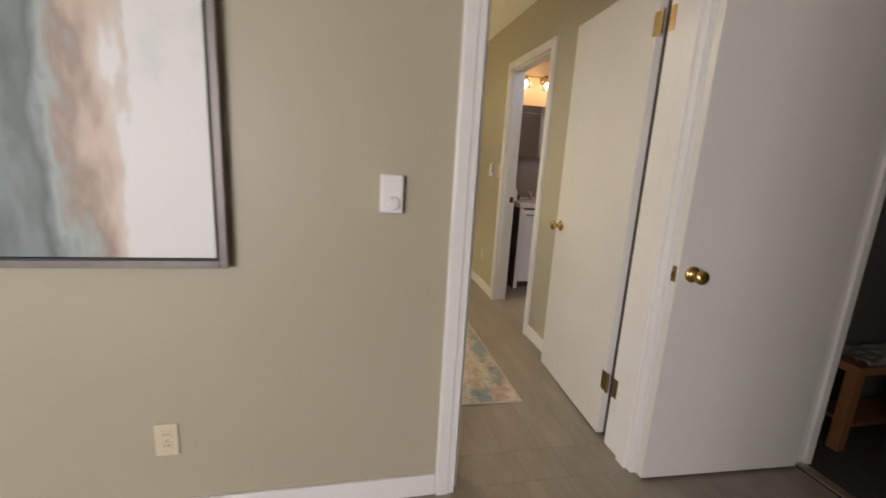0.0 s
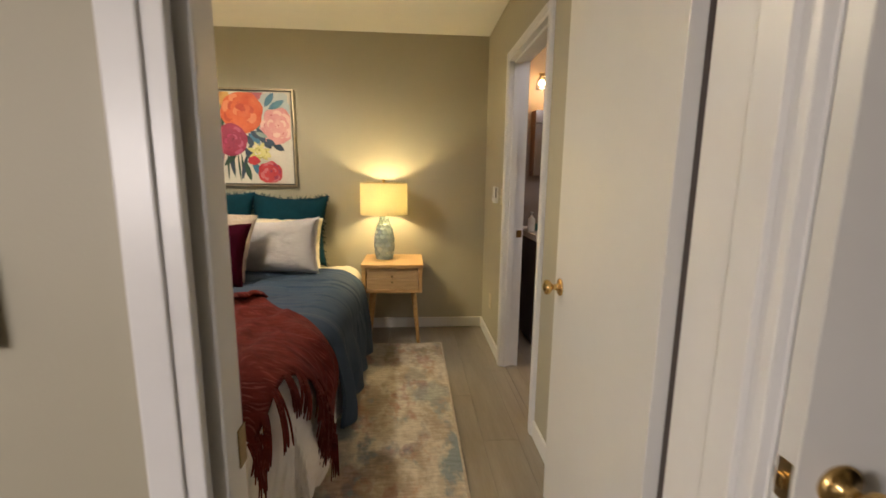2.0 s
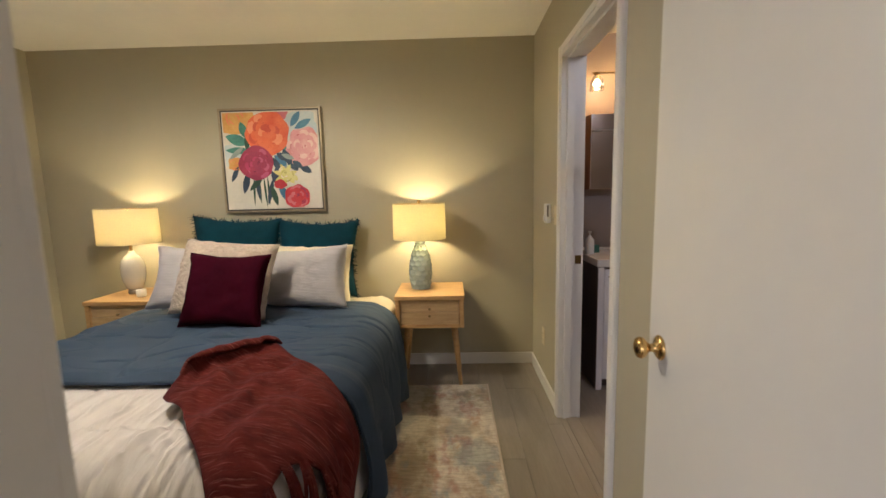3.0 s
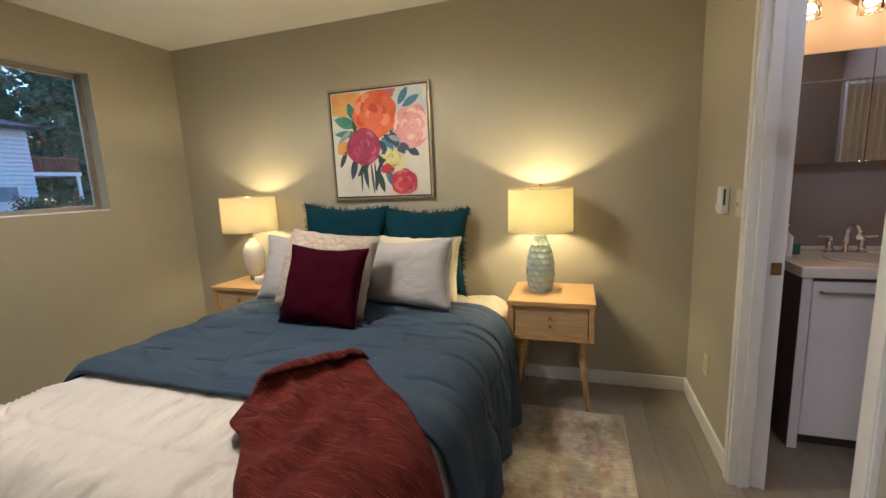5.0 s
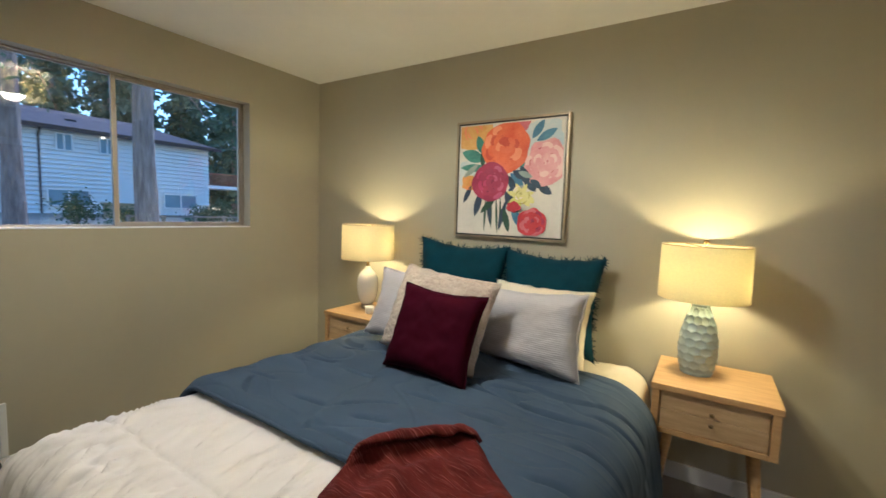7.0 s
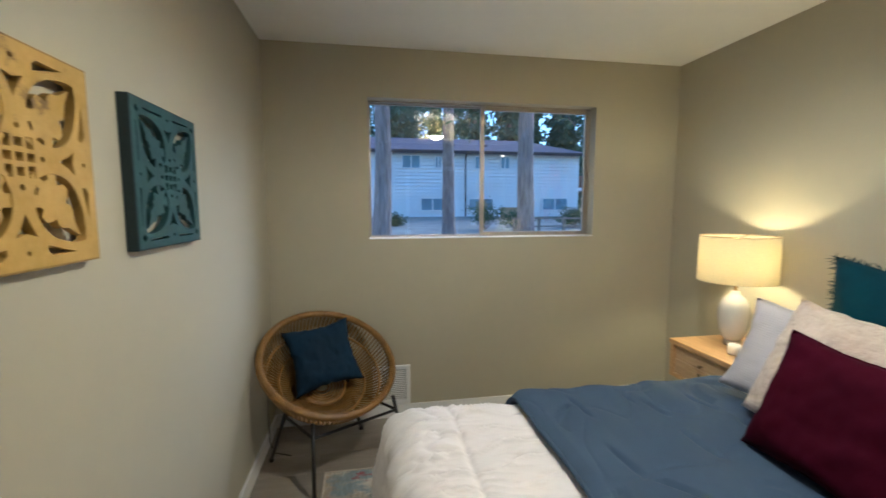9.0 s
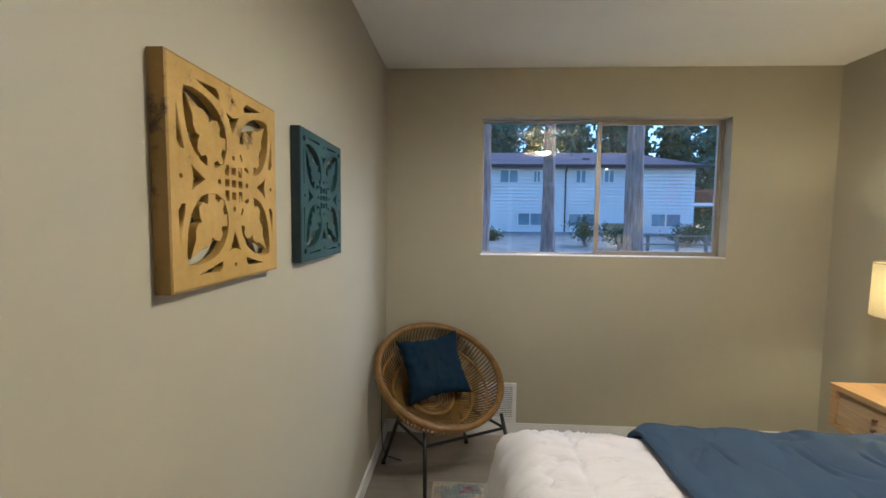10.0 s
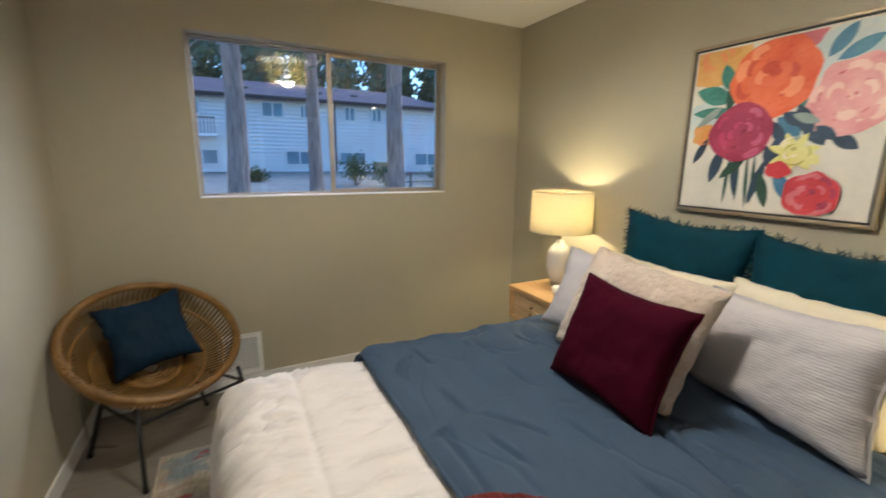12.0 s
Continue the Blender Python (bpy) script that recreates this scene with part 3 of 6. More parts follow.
comf = solid(solo("blue_comforter", grid(blue_f, 340, 240), M["blue"], "slate-blue quilted comforter folded over the bed", "comforter", smooth=True), 0.02)
part("hem", tube(bmesh.new(), [blue_f(k / 120, 0.004) for k in range(121)], 0.007, 8), M["blue"], comf, "stitched front hem", True)

# throw blanket, laid over the foot corner, with fringe
TL = (Vector((0.40, 3.245)), Vector((0.41, 3.00)), Vector((0.80, 2.70)))
TR = (Vector((0.60, 3.545)), Vector((0.78, 3.42)), Vector((1.21, 2.86)))


def bend(p, u):
    return p[0] * (1 - u) ** 2 + p[1] * 2 * u * (1 - u) + p[2] * u * u


def throw_at(u, v, off):
    """u along the blanket towards the hanging end, v across."""
    lobe = math.exp(-((u - 0.19) / 0.14) ** 2) * (1 - v) ** 2
    off += 0.03 * lobe * min(1.0, v * 12)
    u = u * (1.0 - 0.06 * math.sin(math.pi * v) - 0.03 * v + 0.05 * (1 - v) ** 2)
    v = 0.5 + (v - 0.5) * (1 - 0.16 * math.exp(-(u / 0.05) ** 2))
    p = bend(TL, u).lerp(bend(TR, u), v) + Vector((-0.035, 0.05)) * math.sin(math.pi * v) * max(0.0, 1 - u * 2.5)
    p = p + Vector((-0.055, -0.040)) * lobe + Vector((0.02 * nz(u * 3, v * 3, 31), 0.03 * nz(u * 3, v * 3, 32)))
    return drape(p.x, p.y, off)


def throw_f(u, v):
    roll = 0.042 * math.exp(-((u - 0.07) / 0.075) ** 2) * (0.9 + 0.3 * nz(v * 2, 2, 36))
    w = (0.014 * nz(u * 4, v * 4, 33) + 0.022 * max(0, nz(u * 2.5, v * 8, 34)) + 0.006 * nz(u * 14, v * 18, 35)) * min(1, 0.15 + u * 4)
    w += 0.011 * math.sin(u * 21 + 5 * v + 3 * nz(u * 3, v * 3, 37)) * min(1, u * 5)
    e = min(1, min(u * 16, v * 14, (1 - v) * 14)) ** 0.6
    return throw_at(u, v, 0.092 + (roll + w) * e + 0.012 * e)


M["throw"] = mat("rust_red_knit", (0.062, 0.006, 0.007), 0.95, vary=0.4, scale=7, stretch=(1.2, 4.5, 3), col2=(0.155, 0.024, 0.021), bump=0.55, bscale=110, bdist=0.006, spec=0.2)
wave_bump(M["throw"], 46, 0.14, "Y", 0.004, "SIN", 0.8)
tt, tb = M["throw"].node_tree, M["throw"].node_tree.nodes["Principled BSDF"]
tco, tmp_, tno = tt.nodes.new("ShaderNodeTexCoord"), tt.nodes.new("ShaderNodeMapping"), tt.nodes.new("ShaderNodeTexNoise")
tmp_.inputs["Scale"].default_value = (0.55, 13.0, 0.3)
tmp_.inputs["Rotation"].default_value = (0, 0, radians(24))
tno.inputs["Scale"].default_value, tno.inputs["Detail"].default_value = 26, 6
tt.links.new(tco.outputs["Object"], tmp_.inputs[0])
tt.links.new(tmp_.outputs[0], tno.inputs[0])
tr_ = ramp_node(tt, [(0.56, (0, 0, 0)), (0.76, (0.60, 0.60, 0.60))])
tt.links.new(tno.outputs[0], tr_.inputs[0])
tmx = tt.nodes.new("ShaderNodeMixRGB")
tmx.inputs[2].default_value = (0.46, 0.17, 0.135, 1)
tt.links.new(tr_.outputs[0], tmx.inputs[0])
tt.links.new(tb.inputs["Base Color"].links[0].from_socket, tmx.inputs[1])
tt.links.new(tmx.outputs[0], tb.inputs["Base Color"])
throw = thing("throw_blanket", "rust-red knitted throw with tasselled fringe over the bed corner", "blanket")
solid(part("cloth", grid(throw_f, 110, 80), M["throw"], throw, "", True), 0.012)
edge_pts = [throw_f(0.028, 0.04 + 0.92 * k / 40) + Vector((0, 0.006, 0.006 + 0.006 * nz(k * 0.3, 2, 8))) for k in range(41)]
part("folded_edge", tube(bmesh.new(), edge_pts, lambda q: 0.008 + 0.019 * math.sin(math.pi * min(1.0, 0.06 + 0.9 * q)) ** 0.5, 12), M["throw"], throw, "edge of the throw folded over", True)


def flap_f(a, b):
    v = 0.03 + 0.93 * b
    u = 0.006 + (0.085 + 0.025 * nz(b * 4, 1, 3)) * a
    return throw_f(u, v) + Vector((0, 0.006 * (1 - a), 0.004 + (0.006 + 0.016 * math.sin(math.pi * min(1.0, 0.15 + 0.75 * a))) * min(1.0, b * 9, (1 - b) * 9) + 0.004 * nz(a * 3, b * 8, 5)))


solid(part("folded_flap", grid(flap_f, 14, 70), M["throw"], throw, "head edge of the throw turned back", True), 0.012, 1.0)
rng = random.Random(5)
for k in range(13):
    v = (k + 0.5) / 13
    base = throw_f(0.995, v)
    out = (throw_f(0.995, v) - throw_f(0.93, v)).normalized()
    bm = bmesh.new()
    ln0 = 0.15 + 0.05 * rng.random()
    lean = Vector((rng.uniform(-0.03, 0.03), rng.uniform(-0.03, 0.01), 0))
    for j in range(14):
        ln = ln0 * rng.uniform(0.85, 1.1)
        d = Vector((rng.gauss(0, 0.011), rng.gauss(0, 0.011), 0))
        pts = [base + d * (0.5 + 0.5 * i / 5) + lean * (i / 5) + (out * (1 - i / 7) + Vector((0, 0, -1.2 * i / 5))).normalized() * ln * (i / 5) + Vector((0.004 * nz(k, i, j), 0.004 * nz(i, k, j), 0)) for i in range(6)]
        tube(bm, pts, lambda q: 0.0048 * (1 - 0.4 * q), 4)
    part("tassel", bm, M["throw"], throw, "yarn tassel")


# pillows
def pillow_bm(w, h, t, corner=0.06, seed=0, wr=0.008, n=34, power=0.42):
    """A cushion w by h, t thick, standing in x and z with its face to -y; corners drawn out."""
    bm = bmesh.new()

    def pt(u, v, side):
        a, b = 2 * u - 1, 2 * v - 1
        f = (max(0.0, 1 - a ** 4) * max(0.0, 1 - b ** 4)) ** power
        k = 1 + corner * (a * a * b * b) - corner * 0.55 * ((1 - a * a) * b * b + (1 - b * b) * a * a)
        crease = wr * (nz(a * 2.2, b * 2.2, seed) + 0.6 * nz(a * 6, b * 4, seed + 5))
        edge = 0.5 * wr * nz(a * 5, b * 5, seed + 9)
        y = side * (t / 2 * f + crease * f) - 0.0
        return (a * w / 2 * k + edge, y, h / 2 + b * h / 2 * k + edge)
    front = [[bm.verts.new(pt(i / n, j / n, -1)) for j in range(n + 1)] for i in range(n + 1)]
    back = [[front[i][j] if i in (0, n) or j in (0, n) else bm.verts.new(pt(i / n, j / n, 1)) for j in range(n + 1)] for i in range(n + 1)]
    for i in range(n):
        for j in range(n):
            bm.faces.new((front[i][j], front[i + 1][j], front[i + 1][j + 1], front[i][j + 1]))
            bm.faces.new((back[i][j], back[i][j + 1], back[i + 1][j + 1], back[i + 1][j]))
    return bm


def pillow(name, label, material, w, h, t, at, lean=20, turn=0, tilt=0, seed=0, corner=0.06, wr=0.008, power=0.42, group=""):
    """lean: degrees the top falls back towards the wall; turn about the upright; tilt in its own plane."""
    ob = solo(name, pillow_bm(w, h, t, corner, seed, wr, power=power), material, label, "pillow", group, True)
    ob.matrix_basis = pose(*at) @ pose(0, 0, 0, 0, 0, turn) @ pose(0, 0, 0, -lean, 0, 0) @ pose(0, 0, 0, 0, tilt, 0)
    return ob


def seam_on(ob, w, h, corner, seed, wr, material, r=0.0032, label="sewn edge seam"):
    ring = []
    for k in range(96):
        q = k / 24
        a, b = ((2 * (q % 1) - 1, -1), (1, 2 * (q % 1) - 1), (1 - 2 * (q % 1), 1), (-1, 1 - 2 * (q % 1)))[int(q)]
        kk = 1 + corner * (a * a * b * b) - corner * 0.55 * ((1 - a * a) * b * b + (1 - b * b) * a * a)
        e = 0.5 * wr * nz(a * 5, b * 5, seed + 9)
        ring.append((a * w / 2 * kk + e, 0.0, h / 2 + b * h / 2 * kk + e))
    return part("seam", tube(bmesh.new(), ring, r, 6, True), material, ob, label, True)


def fringe_on(ob, w, h, corner, seed, material):
    bm = bmesh.new()
    r2 = random.Random(seed)
    for k in range(270):
        q = r2.random() * (2 * h + w)
        if q < h:
            a, b, o = -1, 2 * q / h - 1, Vector((-1, 0, 0))
        elif q < 2 * h:
            a, b, o = 1, 2 * (q - h) / h - 1, Vector((1, 0, 0))
        else:
            a, b, o = 2 * (q - 2 * h) / w - 1, 1, Vector((0, 0, 1))
        kk = 1 + corner * (a * a * b * b) - corner * 0.55 * ((1 - a * a) * b * b + (1 - b * b) * a * a)
        p = Vector((a * w / 2 * kk, 0, h / 2 + b * h / 2 * kk)) - o * 0.006
        d = (o + Vector((r2.uniform(-.7, .7), r2.uniform(-.5, .3), r2.uniform(-.6, .5)))).normalized()
        ln = r2.uniform(0.014, 0.042)
        tube(bm, [p, p + d * ln * 0.6, p + d * ln + Vector((0, 0, -0.004))], lambda z: 0.0026 * (1 - 0.6 * z), 4)
    f = part("fringe", bm, material, ob, "short frayed teal fringe")
    return tagged(f, kind="stuff")


PZ = BTOP + 0.055
for at, seed, lean, turn, tl, w, h in (((-0.216, 4.728, PZ + 0.018), 3, 6.3, 5.7, 3.0, 0.587, 0.555), ((0.380, 4.722, PZ + 0.020), 7, 9.7, -1.5, 1.6, 0.565, 0.525)):
    p = pillow("teal_pillow", "teal linen square pillow with frayed fringe against the wall", M["teal"], w, h, 0.15, at, lean, turn, tl, seed, 0.09, 0.014, 0.5, "teal pillows")
    fringe_on(p, w, h, 0.09, seed, M["teal"])
pillow("cream_pillow", "cream cotton sleeping pillow behind the ribbed sham", M["cream"], 0.57, 0.40, 0.15, (0.380, 4.575, PZ - 0.01), 14, -6, 0, 11, 0.05, 0.016, group="cream pillows")
pillow("cream_pillow", "cream cotton sleeping pillow behind the ribbed sham", M["cream"], 0.60, 0.40, 0.15, (-0.17, 4.52, PZ - 0.01), 16, 6, 3, 12, 0.05, 0.014, group="cream pillows")
p = pillow("ribbed_sham", "pale grey ribbed cotton sham leaning on the pillows", M["sham"], 0.626, 0.371, 0.17, (0.412, 4.356, PZ + 0.022), 14, -20.9, -5.7, 15, 0.07, 0.011, group="ribbed shams")
seam_on(p, 0.626, 0.371, 0.07, 15, 0.011, M["sham"])
p = pillow("ribbed_sham", "pale grey ribbed cotton sham leaning on the pillows", M["sham"], 0.644, 0.378, 0.17, (-0.164, 4.254, PZ + 0.040), 21, 12.8, 7.0, 16, 0.07, 0.011, group="ribbed shams")
seam_on(p, 0.644, 0.378, 0.07, 16, 0.011, M["sham"])
pillow("plush_pillow", "cream plush square pillow behind the burgundy one", M["fur"], 0.575, 0.450, 0.15, (-0.004, 4.085, PZ + 0.046), 24, -2.0, 4.4, 21, 0.04, 0.014)
p = pillow("burgundy_pillow", "burgundy velvet square pillow on the comforter", M["maroon"], 0.434, 0.386, 0.14, (0.105, 3.924, PZ + 0.040), 22, -1.2, 2.1, 23, 0.08, 0.010)
seam_on(p, 0.434, 0.386, 0.08, 23, 0.010, M["maroon"], 0.004, "burgundy piped edge")


# nightstands: 0.455 wide, 0.45 deep, 0.66 high
def nightstand(at):
    st = thing("nightstand", "honey pine nightstand with two drawers on splayed legs", "nightstand", "pair of nightstands", at)
    w, d, z0, z1 = 0.455, 0.44, 0.440, 0.66
    part("top_panel", boxm(-0.006, w + 0.006, -0.006, d, z1 - 0.028, z1, 0.004), M["pine"], st)
    part("side_panel", boxm(0, 0.03, 0, d, z0, z1 - 0.0285, 0.003), M["pine"], st)
    part("side_panel", boxm(w - 0.03, w, 0, d, z0, z1 - 0.0285, 0.003), M["pine"], st)
    part("bottom_panel", boxm(0.0305, w - 0.0305, 0, d, z0, z0 + 0.024, 0.003), M["pine"], st)
    part("back_panel", boxm(0.0305, w - 0.0305, d - 0.012, d - 0.002, z0 + 0.025, z1 - 0.029), M["pine"], st)
    for k in range(2):
        a = z0 + 0.0255 + k * 0.0825
        dr = part("drawer", boxm(0.034, w - 0.034, 0.009 + 0.004 * k, 0.38, a + 0.0005, a + 0.0815, 0.002), M["pine_front"], st, "knotty pine drawer front")
        part("knob", lathe([(0.0045, 0.0), (0.0045, 0.010), (0.009, 0.014), (0.009, 0.02), (0.003, 0.023)], 14), M["bronze"], dr, "small bronze knob", True).matrix_basis = pose(w / 2, 0.0095 + 0.004 * k, a + (0.022 if k else 0.060), 90)
    for ix, iy, sx, sy in ((0.07, 0.10, -1, -0.5), (w - 0.07, 0.10, 1, -0.5), (0.07, d - 0.07, -1, 0.3), (w - 0.07, d - 0.07, 1, 0.3)):
        bm = tube(bmesh.new(), [(ix, iy, z0 - 0.001), (ix + 0.022 * sx, iy + 0.022 * sy, z0 * 0.5), (ix + 0.044 * sx, iy + 0.044 * sy, 0.001)], lambda q: 0.022 - 0.010 * q, 14)
        part("leg", bm, M["pine"], st, "", True)
    return st


nightstand((0.999, 4.43, 0))
nightstand((-1.10, 4.425, 0))


# table lamps
def lamp_shade(parent, r, z0, z1, material):
    prof = [(r, z0), (r * 0.985, z1), (r * 0.985 - 0.002, z1), (r - 0.002, z0), (r, z0)]
    part("shade", lathe(prof, 56, cap=False), material, parent, "drum lampshade of linen, lit from inside", True)
    for z in (z0 + 0.003, z1 - 0.003):
        part("shade_ring", tube(bmesh.new(), [((r - 0.004) * math.cos(a * math.pi / 28), (r - 0.004) * math.sin(a * math.pi / 28), z) for a in range(56)], 0.002, 5, True), M["brass"], parent)
    for a in range(3):
        part("spider_arm", tube(bmesh.new(), [(0, 0, z1 - 0.012), ((r - 0.006) * math.cos(a * 2.094), (r - 0.006) * math.sin(a * 2.094), z1 - 0.004)], 0.0018, 5), M["brass"], parent)


def bulb_of(parent, z):
    bm = lathe([(0.012, -0.045), (0.014, -0.02), (0.022, 0.0), (0.030, 0.028), (0.028, 0.045), (0.016, 0.058), (0.002, 0.062)], 20, (0, 0, z))
    b = part("bulb", bm, M["bulb"], parent, "lit bulb", True)
    b.visible_shadow = False
    return b


def lamp_celadon(at):
    lp = thing("table_lamp", "celadon scalloped ceramic lamp with cream drum shade, lit", "lamp", "", at)
    bm = bmesh.new()
    n, rows, hgt = 60, 54, 0.345
    def rad(z):
        q = z / hgt
        return 0.034 + 0.050 * math.sin(math.pi * min(1, (q * 0.86 + 0.20))) ** 0.85 if q < 0.93 else 0.038 - 0.006 * (q - 0.93) / 0.07
    def f(u, v):
        z, a = hgt * v, 2 * math.pi * u
        c, rr = 11.0, v * 10.0
        row = math.floor(rr)
        fx = (u * c + 0.5 * (row % 2)) % 1.0 - 0.5
        fz = rr - row - 0.5
        sc = max(0.0, 1 - (fx / 0.52) ** 2 - (fz / 0.55) ** 2) ** 0.7
        r = rad(z) - (0.007 * sc if 0.03 < v < 0.93 else 0.0)
        return (r * math.cos(a), r * math.sin(a), z)
    bm = grid(f, 132, 110)
    bmesh.ops.remove_doubles(bm, verts=bm.verts, dist=0.00005)
    part("base", bm, M["porc"], lp, "celadon ceramic body of overlapping scallops", True)
    part("neck", lathe([(0.022, 0.344), (0.022, 0.350), (0.010, 0.353), (0.010, 0.36), (0.016, 0.362), (0.016, 0.40)], 18), M["brass"], lp, "brass neck and socket", True)
    bm = bmesh.new()
    tube(bm, [(0.045 * math.sin(math.pi * q / 12) ** 0.6, 0, 0.37 + 0.215 * q / 12) for q in range(13)], 0.0018, 5)
    tube(bm, [(-0.045 * math.sin(math.pi * q / 12) ** 0.6, 0, 0.37 + 0.215 * q / 12) for q in range(13)], 0.0018, 5)
    part("harp", bm, M["brass"], lp)
    lamp_shade(lp, 0.186, 0.355, 0.605, M["shade"])
    part("finial", lathe([(0.004, 0.588), (0.004, 0.606), (0.011, 0.61), (0.0125, 0.618), (0.009, 0.626), (0.002, 0.628)], 16), M["brass"], lp, "round brass finial", True)
    bulb_of(lp, 0.455)
    return lp


def lamp_white(at):
    lp = thing("table_lamp", "white glazed gourd-shaped lamp with pale drum shade, lit", "lamp", "", at)
    part("foot", lathe([(0.042, 0.0), (0.045, 0.012), (0.042, 0.03)], 36), M["champ"], lp, "round metal foot", True)
    prof = [(0.038, 0.03), (0.052, 0.048), (0.068, 0.09), (0.076, 0.14), (0.077, 0.19), (0.070, 0.235), (0.050, 0.270), (0.030, 0.287), (0.022, 0.30), (0.022, 0.31)]
    part("base", lathe(prof, 48), M["porcw"], lp, "white glazed ceramic body", True)
    part("neck", lathe([(0.010, 0.31), (0.010, 0.36), (0.016, 0.362), (0.016, 0.40)], 18), M["brass"], lp, "brass neck and socket", True)
    bm = bmesh.new()
    for sg in (1, -1):
        tube(bm, [(sg * 0.045 * math.sin(math.pi * q / 12) ** 0.6, 0, 0.37 + 0.22 * q / 12) for q in range(13)], 0.0018, 5)
    part("harp", bm, M["brass"], lp)
    lamp_shade(lp, 0.190, 0.365, 0.615, M["shadew"])
    bulb_of(lp, 0.46)
    return lp


lamp_celadon((1.155, 4.685, 0.6605))
lamp_white((-0.93, 4.675, 0.6605))
point_lamp("lamp_light", (1.155, 4.685, 0.6605 + 0.485), LAMP_W)
point_lamp("lamp_light", (-0.93, 4.675, 0.6605 + 0.49), LAMP_W * 0.70)
cup = solo("candle_cup", lathe([(0.026, 0.0), (0.030, 0.004), (0.031, 0.05), (0.029, 0.05), (0.027, 0.036), (0.002, 0.035)], 24), M["wax"], "small white candle cup on the nightstand", "candle", smooth=True)
cup.location = (-0.80, 4.56, 0.6605)

# ceiling light
CLX, CLY = 0.06, 3.455
cl = thing("ceiling_light", "flush drum ceiling light with fabric shade, lit", "ceiling light", "", (CLX, CLY, HC))
part("canopy", lathe([(0.07, -0.001), (0.068, -0.02), (0.02, -0.03), (0.012, -0.09)], 30), M["brass"], cl, "", True)
part("shade", lathe([(0.205, -0.225), (0.205, -0.03), (0.203, -0.03), (0.203, -0.225), (0.205, -0.225)], 56, cap=False), M["shadew"], cl, "cream fabric drum", True)
for a in range(3):
    part("spider_arm", tube(bmesh.new(), [(0, 0, -0.06), (0.202 * math.cos(a * 2.094), 0.202 * math.sin(a * 2.094), -0.035)], 0.002, 5), M["brass"], cl)
for a in range(3):
    x, y = 0.085 * math.cos(a * 2.094 + 0.5), 0.085 * math.sin(a * 2.094 + 0.5)
    part("socket", tube(bmesh.new(), [(0, 0, -0.085), (x * 0.9, y * 0.9, -0.105), (x, y, -0.13)], 0.011, 10), M["brass"], cl, "", True)
    b = part("bulb", lathe([(0.012, 0.0), (0.016, -0.02), (0.029, -0.045), (0.030, -0.062), (0.020, -0.078), (0.002, -0.084)], 20, (x, y, -0.125)), M["bulb_ceiling"], cl, "lit bulb", True)
    b.visible_shadow = False
point_lamp("ceiling_lamp_light", (CLX, CLY, HC - 0.165), CEIL_W, (1.0, 0.84, 0.56), 0.08)


